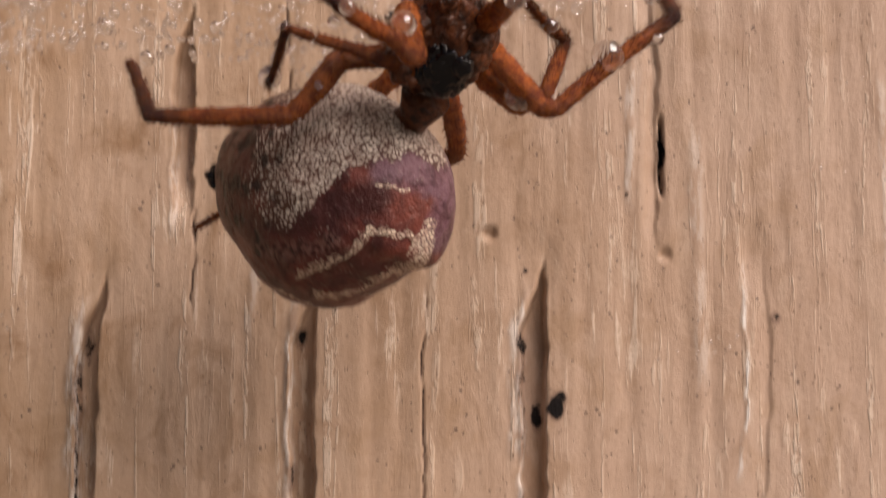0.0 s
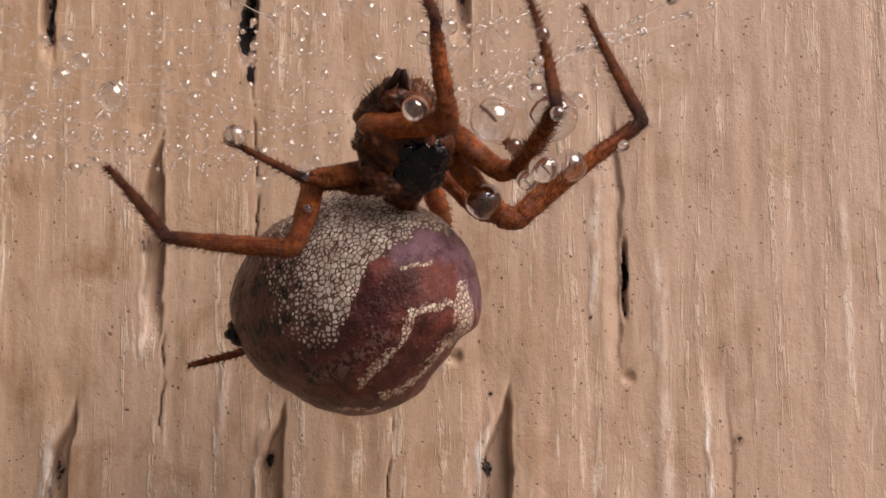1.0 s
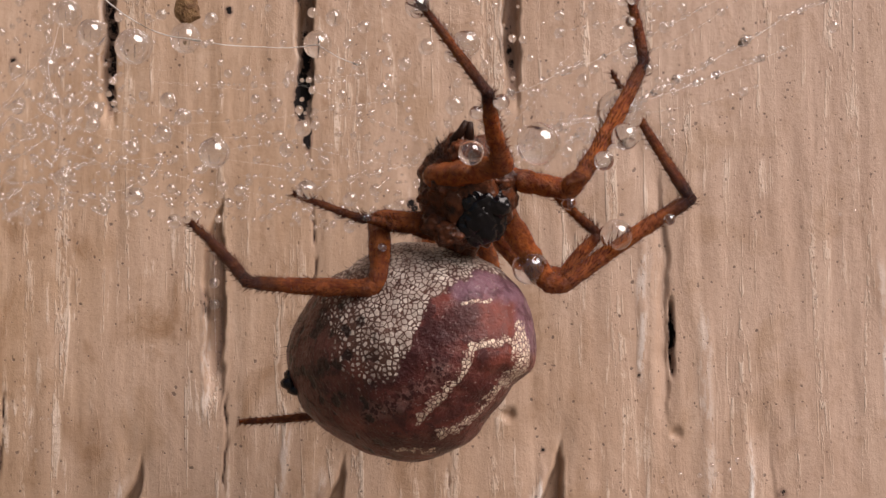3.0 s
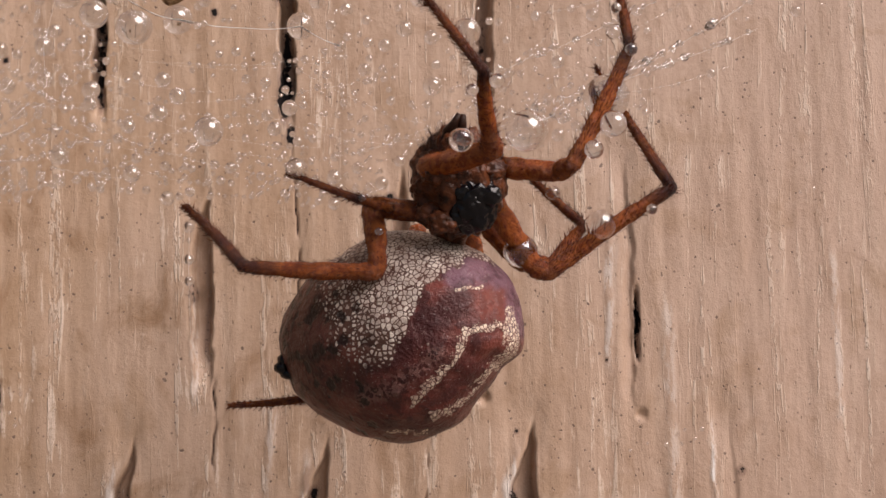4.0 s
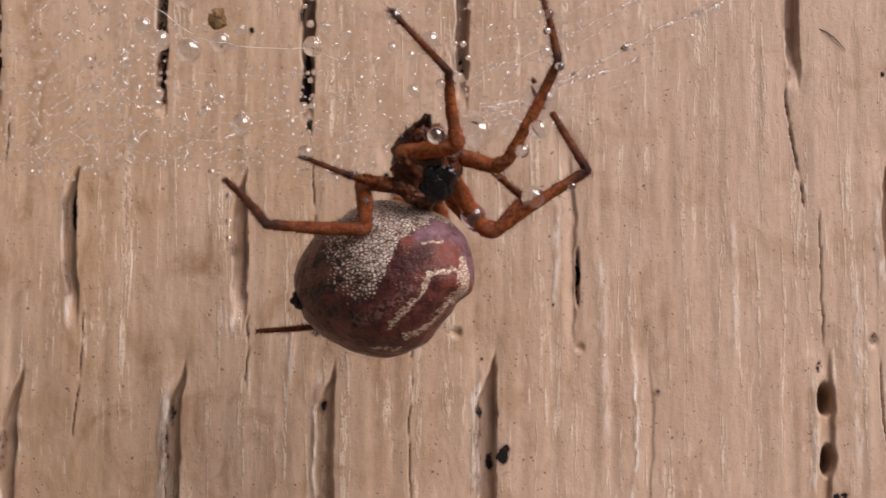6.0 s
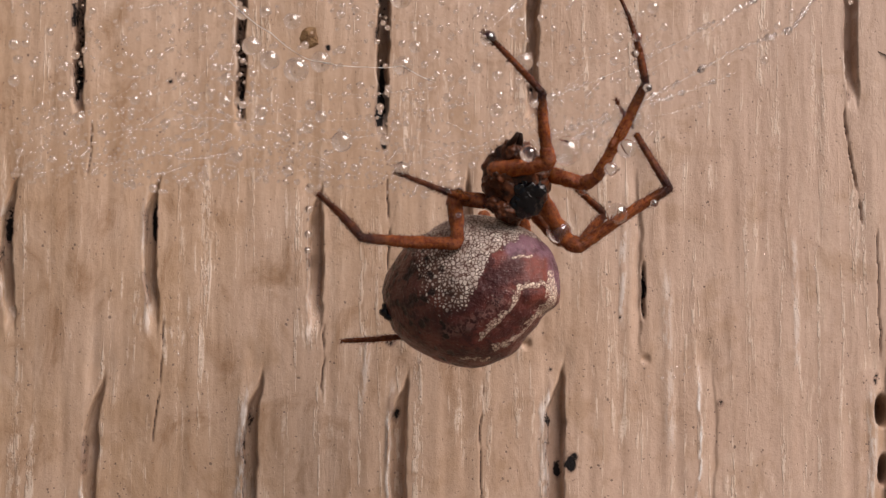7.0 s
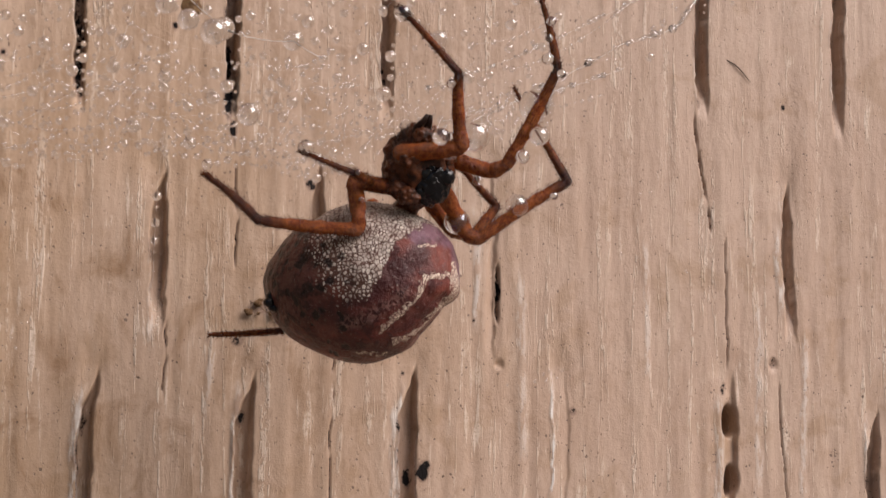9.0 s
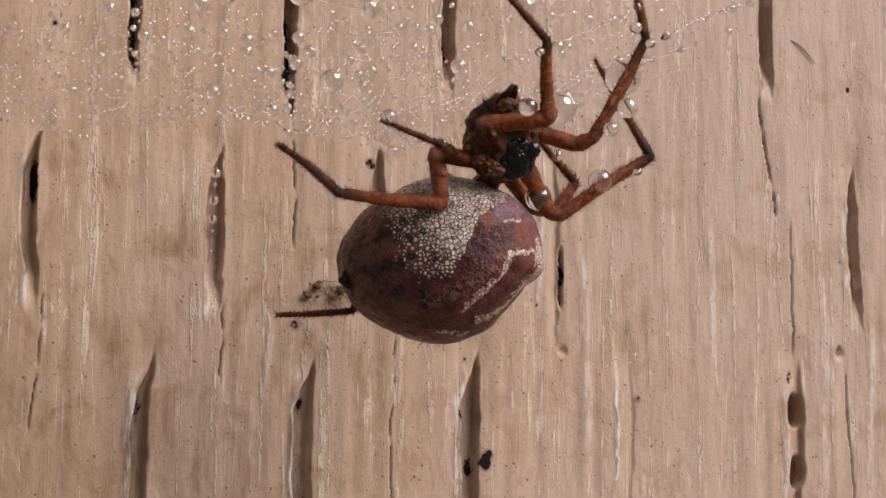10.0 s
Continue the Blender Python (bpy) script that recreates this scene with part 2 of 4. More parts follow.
    gap = n.math("MULTIPLY_ADD", n.math("SUBTRACT", 1.0, field), 0.17, n.math("MULTIPLY_ADD", fine, 0.09, 0.02))
    plates = n.step(n.math("SUBTRACT", cell.outputs["Distance"], gap), 0.0, 0.05)
    fade = n.step(n.math("ADD", field, n.math("MULTIPLY", n.math("SUBTRACT", n.noise(c, 2.2, 3), 0.5), 0.5)), 0.06, 0.22)
    net = n.math("MULTIPLY", fade, plates)
    col = n.mix(net, skin, pale)
    # cream stripes on the flank, broken into grains
    stripes = line(((0.3, -2.3), (1.0, -1.5), (2.0, -0.45), (2.15, 0.35), (3.5, 0.5)), 0.03, 0.34)
    stripes = n.math("MAXIMUM", stripes, line(((1.0, -2.95), (2.2, -2.25), (3.2, -1.15)), 0.0, 0.26))
    stripes = n.math("MAXIMUM", stripes, line(((3.4, -1.0), (3.95, -0.5), (3.95, 0.9)), 0.10, 0.45))
    stripes = n.math("MAXIMUM", stripes, near((2.0, 1.85), (2.9, 1.8), 0.0, 0.16))
    stripes = n.math("MAXIMUM", stripes, near((-0.6, -3.45), (0.9, -3.5), 0.0, 0.14))
    crumbs = n.put("TexVoronoi", Scale=6.2, Randomness=1.0)
    crumbs.feature = "DISTANCE_TO_EDGE"
    n.link(c, crumbs.inputs["Vector"])
    ragged = n.math("ADD", n.math("MULTIPLY", stripes, 0.8), n.math("MULTIPLY", n.math("SUBTRACT", n.noise(c, 2.6, 4, 0.7), 0.5), 1.5))
    grains = n.math("MULTIPLY", n.step(crumbs.outputs["Distance"], 0.03, 0.14), n.step(ragged, 0.40, 0.60))
    col = n.mix(grains, col, n.mix(n.step(fine, 0.40, 0.62), (0.86, 0.72, 0.56), (0.52, 0.34, 0.27)))
    # lilac lace with dark holes between field and stripes
    lace = line(((-1.5, -2.1), (-0.2, -1.5), (1.2, -0.5)), 0.12, 0.50)
    hole = n.put("TexVoronoi", Scale=5.2, Randomness=0.9)
    n.link(wob.outputs[0], hole.inputs["Vector"])
    web_mesh = n.mix(n.step(hole.outputs["Distance"], 0.42, 0.52), (0.016, 0.007, 0.008), (0.25, 0.135, 0.115))
    col = n.mix(n.math("MULTIPLY", lace, 0.55), col, web_mesh)
    # tiny pale granules all over
    grit = n.put("TexVoronoi", Scale=6.5, Randomness=1.0)
    n.link(c, grit.inputs["Vector"])
    gritty = n.step(n.math("SUBTRACT", n.math("MULTIPLY", n.noise(c, 2.4, 3), 0.5), grit.outputs["Distance"]), 0.10, 0.16)
    col = n.mix(n.math("MULTIPLY", gritty, 0.5), col, (0.46, 0.34, 0.31))
    # dark pits in rows on the rear half
    pit = n.put("TexVoronoi", Scale=1.35, Randomness=1.0)
    n.link(wob.outputs[0], pit.inputs["Vector"])
    pits = n.math("MULTIPLY", n.step(pit.outputs["Distance"], 0.36, 0.22), n.step(n.math("SUBTRACT", n.math("MULTIPLY", u, -1), n.math("MULTIPLY", v, 0.2)), 0.8, 2.0))
    col = n.mix(n.math("MULTIPLY", pits, 0.9), col, (0.012, 0.006, 0.006))
    n.link(col, bsdf.inputs["Base Color"])
    n.link(n.math("MULTIPLY_ADD", mott, 0.30, 0.22), bsdf.inputs["Roughness"])
    bsdf.inputs["Specular IOR Level"].default_value = 0.15
    bsdf.inputs["Coat Weight"].default_value = 0.30
    bsdf.inputs["Coat Roughness"].default_value = 0.10
    b = n.bump(mott, 0.00020, 0.8)
    b = n.bump(fine, 0.00009, 1.0, b)
    b = n.bump(net, 0.00004, 0.7, b)
    b = n.bump(grains, 0.00006, 0.8, b)
    b = n.bump(pits, -0.00015, 0.8, b)
    n.link(b, bsdf.inputs["Normal"])
    wet = n.bump(mott, 0.00018, 0.9)
    wet = n.bump(fine, 0.00005, 0.9, wet)
    n.link(wet, bsdf.inputs["Coat Normal"])
    return m


PAINT = paint_material()
LEG = leg_material()
ABDOMEN = abdomen_material()
HEAD = plain_material("dark_carapace", (0.150, 0.046, 0.017), 0.28, 0.00014, (0.022, 0.009, 0.006), 1.8, 0.3)
BLACK = plain_material("glossy_black_cuticle", (0.004, 0.003, 0.004), 0.17, 0.00001, (0.008, 0.006, 0.006), 1.6, 0.4)
HAIR = plain_material("dark_bristle", (0.035, 0.014, 0.008), 0.45)
WATER = water_material()
SILK = silk_material()
DEBRIS = plain_material("brown_crumb", (0.24, 0.14, 0.065), 0.6, 0.0001, (0.11, 0.055, 0.025), 3.0)
# unseen ground, its grey set by how much light it throws upwards
BOUNCE_GROUND = plain_material("grey_bounce_ground", (0.17, 0.155, 0.135), 0.85, 0.002, (0.11, 0.10, 0.085), 0.006)


# ---- building helpers ----
def part(name, bm, mat, parent=None, label="", smooth=True, at=None):
    """Links a bmesh in millimetres as one mesh object under a thing or a part; at: its origin in the parent's space."""
    me = bpy.data.meshes.new(name)
    bmesh.ops.scale(bm, vec=(MM, MM, MM), verts=bm.verts)
    bm.to_mesh(me)
    bm.free()
    if smooth:
        me.shade_smooth()
    me.materials.append(mat)
    ob = new(name, me)
    ob.parent = parent
    if at is not None:
        ob.location = Vector(at) * MM
    if label:
        ob["label"] = label
    return ob


def frame_of(d):
    d = Vector(d).normalized()
    a = d.cross(Vector((0, 1, 0)) if abs(d.y) < 0.9 else Vector((1, 0, 0))).normalized()
    return a, d.cross(a).normalized(), d


def tube(bm, path, radii, sides=12, layer=None, darks=None):
    """A closed tapered tube along a path; darks: value of the vertex layer at each station."""
    rings = []
    for i, (p, r) in enumerate(zip(path, radii)):
        d = Vector(path[min(i + 1, len(path) - 1)]) - Vector(path[max(i - 1, 0)])
        a, b, d = frame_of(d)
        ring = []
        for k in range(sides):
            w = 2 * math.pi * k / sides
            vert = bm.verts.new(Vector(p) + (a * math.cos(w) + b * math.sin(w)) * r)
            if layer is not None:
                vert[layer] = darks[i]
            ring.append(vert)
        rings.append(ring)
    for r0, r1 in zip(rings, rings[1:]):
        for k in range(sides):
            bm.faces.new((r0[k], r0[(k + 1) % sides], r1[(k + 1) % sides], r1[k]))
    bm.faces.new(rings[0][::-1])
    bm.faces.new(rings[-1])
    return rings


def ball(bm, centre, radius, sub=3, squash=(1, 1, 1)):
    out = bmesh.ops.create_icosphere(bm, subdivisions=sub, radius=1.0)["verts"]
    for vert in out:
        vert.co = Vector(centre) + Vector([vert.co[i] * radius * squash[i] for i in range(3)])
    return out


def spike(bm, base, tip, r, layer=None, dark=1.0):
    """A bristle: a thin three sided cone."""
    a, b, d = frame_of(Vector(tip) - Vector(base))
    vs = [bm.verts.new(Vector(base) + (a * math.cos(w) + b * math.sin(w)) * r) for w in (0, 2.1, 4.2)]
    vs.append(bm.verts.new(Vector(tip)))
    if layer is not None:
        for vert in vs:
            vert[layer] = dark
    for k in range(3):
        bm.faces.new((vs[k], vs[(k + 1) % 3], vs[3]))


# ---- wall ----
# the board stands at a slight turn to the way the camera faces
WALL = Matrix.Translation((-12.0 * MM, 0.71 * MM, 0)) @ Matrix.Rotation(radians(7.73), 4, "Z") @ Matrix.Translation((12.0 * MM, 0, 0))
# grooves pressed into the painted board: x, bottom, top, half width, depth, mould and painted floor shade (mm)
GROOVES = [
    (-42.13, 19.38, 41.64, 0.3, 1.3, 0.5), (-32.14, 19.33, 41.97, 0.3, 1.3, 0.5), (-23.14, 19.04, 42.26, 0.35, 1.59, 0.5), (-13.86, 19.84, 42.53, 0.36, 1.3, 0.2), (6.10, 21.21, 43.03, 0.36, 1.16, 0.12), (15.41, 20.52, 43.24, 0.36, 1.16, 0.12),
    (-45.78, 6.69, 16.45, 0.34, 1.16, 0.15), (-37.25, 6.75, 16.56, 0.36, 1.3, 0.18), (-27.40, 6.84, 16.07, 0.44, 1.3, 0.15), (-18.22, 10.31, 16.94, 0.4, 1.16, 0.2), (-7.85, 5.34, 17.31, 0.42, 0.30, 0), (11.47, 7.41, 17.15, 0.32, 1.16, 0.1),
    (-40.30, -17.54, 4.37, 0.4, 1.16, 0.15), (-30.88, -17.59, 4.64, 0.4, 1.3, 0.2), (-22.05, -17.65, 4.49, 0.5, 1.3, 0.12), (-12.60, -17.73, 5.22, 0.48, 1.3, 0.2), (-3.49, -17.82, 5.45, 0.45, 0.12, 0), (7.24, -17.96, 5.29, 0.55, 0.55, 0), (17.10, -18.06, 3.26, 0.4, 1.16, 0.3),
]
# cracks: x, bottom, top, half width, depth
CRACKS = [
    (5.46, 13.58, 21.42, 0.06, 0.5, 0.9), (-36.67, -0.19, 7.63, 0.05, 0.3), (-26.87, 2.78, 7.44, 0.05, 0.3), (-7.32, 7.57, 11.42, 0.12, 0.6), (7.19, 5.35, 13.59, 0.05, 0.3),
    (-23.00, 10.26, 19.25, 0.05, 0.3), (-17.13, -5.69, 5.91, 0.05, 0.25), (10.53, -3.94, 4.83, 0.05, 0.35, 0.75), (-41.27, 15.87, 19.79, 0.05, 0.3), (-31.32, -5.59, 1.29, 0.06, 0.3),
]
# pits: x, z, half width, half height, depth
PITS = [(7.33, 2.31, 0.52, 1.0, 2.4), (7.44, -1.29, 0.5, 0.95, 2.4), (10.30, 5.76, 0.35, 0.4, 0.12), (-14.51, 6.22, 0.35, 0.3, 0.3), (-7.23, 5.34, 0.3, 0.25, 0.2)]
# stains: x, z, half width, half height, strength
STAINS = [
    (6.87, 4.01, 0.14, 0.3, 0.9), (8.08, -3.35, 0.25, 0.3, 1.0), (-12.50, -1.26, 0.26, 0.7, 0.95), (-11.57, -0.56, 0.3, 0.35, 0.9),
    (-11.77, -0.91, 0.36, 0.58, 1.2), (-13.16, 1.70, 0.25, 0.7, 0.75), (-2.77, 2.55, 0.26, 0.30, 0.62), (10.20, 5.76, 0.3, 0.4, 0.45), (7.03, 4.42, 0.12, 0.2, 0.9),
    (8.49, -3.20, 0.3, 0.2, 1), (-37.02, 13.51, 0.22, 1.4, 1.1), (-45.71, 13.23, 0.36, 1.4, 0.9), (-23.34, 20.84, 0.36, 1.6, 1.15), (-23.21, 22.85, 0.26, 1.5, .8), (-23.07, 18.75, 0.25, 0.6, 0.8), (-32.10, 21.02, 0.25, 1.6, .75),
    (-32.17, 23.99, 0.3, 1.6, .7), (-42.15, 22.22, 0.3, 2.4, .7), (-13.95, 22.97, 0.22, 2.2, 0.5), (-7.32, 9.70, 0.16, 0.9, 1.2), (-27.22, 9.62, 0.2, 1.8, 0.3), (-18.61, 15.52, 0.35, 0.4, 0.8),
    (-26.65, 24.45, 0.22, 0.22, 1), (11.45, 22.13, 0.16, 0.18, 1), (-31.06, 1.78, 0.2, 0.9, 0.55), (-22.21, 2.10, 0.25, 0.4, 0.75), (-36.47, 21.89, 0.2, 0.2, 1), (-22.76, 6.28, 0.4, 0.3, 0.6), (-21.15, 8.18, 1.1, 0.5, 0.34), (-20.45, 7.54, 0.6, 0.4, 0.28),
    (-12.99, 4.72, 0.12, 0.12, 1), (5.76, 22.09, 0.2, 0.5, 0.5), (-8.76, 7.86, 0.1, 0.1, 1),
]
# pale chipped ridges: x, bottom, top, half width, strength
CHIPS = [(-4.09, -4.30, 5.34, 0.09, 1.3), (-8.64, 6.85, 14.96, 0.2, 0.54), (-31.47, -4.60, 3.45, 0.22, 0.65), (-22.61, -5.64, 1.80, 0.2, 0.72), (-13.34, -3.72, 3.51, 0.28, 0.65), (-27.78, 5.25, 10.20, 0.2, 0.58),
         (-37.62, 6.15, 9.58, 0.22, 0.58), (10.81, 8.44, 14.65, 0.25, 0.58), (6.60, -3.89, 4.32, 0.3, 0.50), (-5.90, -0.74, 11.44, 0.3, 0.32), (-24.21, 1.30, 7.26, 0.2, 0.40), (9.23, -3.92, 10.51, 0.25, 0.36), (1.95, 4.32, 13.55, 0.2, 0.36), (12.28, -3.96, 8.44, 0.25, 0.43)]


def hash_noise(x, z, fx, fz, seed):
    """Smooth value noise on a lattice with cells of 1/fx by 1/fz."""
    rng = np.random.RandomState(seed)
    table = rng.rand(256, 256)
    gx, gz = x * fx + 400.0, z * fz + 400.0
    ix, iz = np.floor(gx).astype(int), np.floor(gz).astype(int)
    tx, tz = gx - ix, gz - iz
    tx, tz = tx * tx * (3 - 2 * tx), tz * tz * (3 - 2 * tz)
    a, b = table[ix % 256, iz % 256], table[(ix + 1) % 256, iz % 256]
    c, d = table[ix % 256, (iz + 1) % 256], table[(ix + 1) % 256, (iz + 1) % 256]
    return (a * (1 - tx) + b * tx) * (1 - tz) + (c * (1 - tx) + d * tx) * tz


def smooth(v, lo, hi):
    t = np.clip((v - lo) / (hi - lo), 0, 1)
    return t * t * (3 - 2 * t)


def build_wall():
    xs = np.arange(-50.0, 22.01, 0.075)
    zs = np.arange(-12.0, 38.01, 0.17)
    x, z = np.meshgrid(xs, zs, indexing="ij")
    wig = (hash_noise(x, z, 0.05, 0.16, 3) - 0.5) * 0.7 + (hash_noise(x, z, 0.4, 0.9, 4) - 0.5) * 0.16
    wig += (hash_noise(x, z, 0.9, 1.8, 31) - 0.5) * 0.10 + (hash_noise(x, z, 2.0, 3.6, 32) - 0.5) * 0.07
    h = (hash_noise(x, z, 0.12, 0.02, 5) - 0.5) * 0.30 + (hash_noise(x, z, 0.7, 0.05, 6) - 0.5) * 0.11
    h += (hash_noise(x, z, 1.7, 0.14, 7) - 0.5) * 0.085 + (hash_noise(x, z, 3.0, 1.3, 8) - 0.5) * 0.022 + (hash_noise(x, z, 5.0, 0.9, 33) - 0.5) * 0.016
    stain_shade, chip = np.zeros_like(x), np.zeros_like(x)
    for gx, lo, hi, w, deep, mould_shade in GROOVES:
        if hi < 18:
            deep *= 0.72
        d = x + wig - gx
        taper = smooth(z, hi - 3.4, hi + 0.4)
        run = smooth(z, lo - 0.6, lo + 3.2) * (1 - smooth(z, hi - 1.2, hi + 0.4) * 0.999)
        wide = w * (0.85 + 0.35 * hash_noise(x, z, 0.02, 0.5, 12))
        left = wide * (1 - 1.75 * taper)
        # a sheer right side, a flat floor, and a left side that closes in towards the upper end
        if deep < 0.6:
            left = wide * (1 - 0.6 * taper)
        cut = (1 - smooth(d, wide * 0.75, wide)) * (1 - smooth(-d, left - 0.12, left + 0.08))
        if deep < 0.6:
            cut = smooth(d, -left, wide * 0.75) * (1 - smooth(d, wide * 0.75, wide))
        rough = 0.9 + 0.2 * hash_noise(x, z, 1.5, 1.2, 13)
        h -= deep * run * cut * rough * (1 - 0.6 * taper)
        torn = run * (1 - taper) * np.exp(-(((d + wide * 1.12) / 0.13) ** 2)) * smooth(hash_noise(x, z, 0.5, 0.55, 17), 0.25, 0.6)
        if deep < 0.6:
            torn = torn * 0.2
        elif mould_shade > 0.4 and hi > 30:
            torn = torn * 0.3
        elif lo > 5:
            torn = torn * 0.45
        chip = np.maximum(chip, 1.25 * torn)
        h += 0.10 * torn
        specks = run * (1 - taper) * np.exp(-(((d + wide * 1.0) / 0.20) ** 2)) * smooth(hash_noise(x, z, 1.2, 0.8, 18), 0.55, 0.8)
        stain_shade = np.maximum(stain_shade, (0.75 if mould_shade > 0.25 else 0.4 if deep > 0.6 else 0.0) * specks)
        # low values paint brown shade on the floor, high ones real mould
        stain_shade = np.maximum(stain_shade, mould_shade * run * cut * (0.25 + 0.9 * hash_noise(x, z, 0.9, 0.45, 16)))
        shoulder = (1 - smooth(np.abs(d), wide * 0.8, wide * 2.6)) * smooth(z, hi - 2.5, hi) * (1 - smooth(z, hi, hi + 1.8))
        h -= 0.12 * shoulder
    for cx, lo, hi, w, deep, *lean in CRACKS:
        d = x + wig * 0.9 - cx - sum(lean) * (hi - z) / (hi - lo)
        run = smooth(z, lo, lo + 0.8) * (1 - smooth(z, hi - 0.8, hi))
        line = run * (1 - smooth(np.abs(d), w * 0.3, w * 1.1)) * smooth(hash_noise(x, z, 0.3, 0.9, 15), 0.05, 0.3)
        h -= deep * line
        stain_shade = np.maximum(stain_shade, line * 0.55)
    for px_, pz, w, tall, deep in PITS:
        r = np.sqrt(((x + wig * 0.4 - px_) / w) ** 2 + ((z - pz) / tall) ** 2)
        h -= deep * (1 - smooth(r, 0.45, 1.1))
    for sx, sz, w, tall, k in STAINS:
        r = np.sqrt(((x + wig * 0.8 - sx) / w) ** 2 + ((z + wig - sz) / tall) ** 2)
        stain_shade = np.maximum(stain_shade, k * (1 - smooth(r, 0.3, 1.3)))
    for sx, lo, hi, w, k in CHIPS:
        run = smooth(z, lo, lo + 1.5) * (1 - smooth(z, hi - 1.5, hi))
        line = run * (1 - smooth(np.abs(x + wig * 1.2 - sx), w * 0.3, w * 1.4))
        chip = np.maximum(chip, k * line)
        h += (0.03 if w < 0.15 else 0.10) * k * line
    edge = np.minimum(np.minimum(x - xs[0], xs[-1] - x), np.minimum(z - zs[0], zs[-1] - z))
    h = h * smooth(edge, 0.0, 1.5)
    nx, nz = x.shape
    co = np.stack([x, -h, z], -1).reshape(-1, 3)
    i = np.arange(nx * nz).reshape(nx, nz)
    faces = np.stack([i[:-1, :-1], i[1:, :-1], i[1:, 1:], i[:-1, 1:]], -1).reshape(-1, 4).tolist()
    # the rest of the board round the grooved field, and its back
    x0, x1, z0, z1 = xs[0], xs[-1], zs[0], zs[-1]
    far = [(-1500, 0, -1200), (1500, 0, -1200), (1500, 0, 1300), (-1500, 0, 1300)]
    back = [(a, 20, b) for a, _, b in far]
    base = len(co)
    co = np.concatenate([co, np.array(far + back, float)])
    left, right, low, top = i[0, :], i[-1, :], i[:, 0], i[:, -1]
    faces.append([base, base + 1, *low[::-1].tolist()])
    faces.append([base + 1, base + 2, *right[::-1].tolist()])
    faces.append([base + 2, base + 3, *top.tolist()])
    faces.append([base + 3, base, *left.tolist()])
    for k in range(4):
        faces.append([base + k, base + 4 + k, base + 4 + (k + 1) % 4, base + (k + 1) % 4])
    faces.append([base + 4 + k for k in range(4)])
    me = bpy.data.meshes.new("wall_painted_board")
    me.from_pydata((co * MM).tolist(), [], faces)
    me.validate()
    me.shade_smooth()
    for name, values in (("stain_shade", stain_shade), ("chip", chip)):
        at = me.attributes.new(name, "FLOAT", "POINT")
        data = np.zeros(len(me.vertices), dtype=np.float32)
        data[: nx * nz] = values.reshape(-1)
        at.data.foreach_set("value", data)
    me.materials.append(PAINT)
    board = new("wall_board", me)
    board.matrix_world = WALL
    return tagged(board, "tan painted timber wall with rows of pressed grooves and black mould specks", "wall", kind="structure")


wall = build_wall()


# added out of view: a wide plane that bounces light under the spider
def build_ground():
    bm = bmesh.new()
    bmesh.ops.create_grid(bm, x_segments=40, y_segments=40, size=1.0)
    for vert in bm.verts:
        s = 1500 + 600000 * max(abs(vert.co.x), abs(vert.co.y)) ** 4
        vert.co = Vector((vert.co.x * s, vert.co.y * s, -1200 - 2.0 + 12 * noise.noise(vert.co * 9)))
    return tagged(part("ground", bm, BOUNCE_GROUND), "unseen grey ground below the painted wall, added to bounce light", "ground", kind="structure")


ground = build_ground()


# ---- spider ----
SPIDER_AT = Vector((-16.88, -14.76, 8.09))
spider = new("spider")
spider.location = SPIDER_AT * MM
tagged(spider, "brown false widow spider with mottled maroon abdomen hanging under its web", "spider")
OUTLINE = [(0, 4.5), (30, 4.5), (60, 4.15), (90, 4.0), (122, 3.95), (150, 4.35), (180, 4.75), (206, 4.55), (238, 4.08), (270, 4.12), (300, 4.0), (322, 3.8), (338, 3.9), (352, 4.5)]


def outline(deg):
    pts = OUTLINE + [(360, OUTLINE[0][1])]
    for (a, r), (b, s) in zip(pts, pts[1:]):
        if a <= deg <= b:
            t = (deg - a) / (b - a)
            t = t * t * (3 - 2 * t)
            return r + (s - r) * t
    return 4.0


def skin_point(n):
    """Surface of the abdomen in the direction n: its right flank swells towards the front."""
    deg = math.degrees(math.atan2(n.z, n.x)) % 360
    r = 4.15 + (outline(deg) - 4.15) * math.hypot(n.x, n.z) ** 1.5
    return Vector((n.x * r * 1.04, n.y * 3.7 - n.x * 1.1, n.z * r))


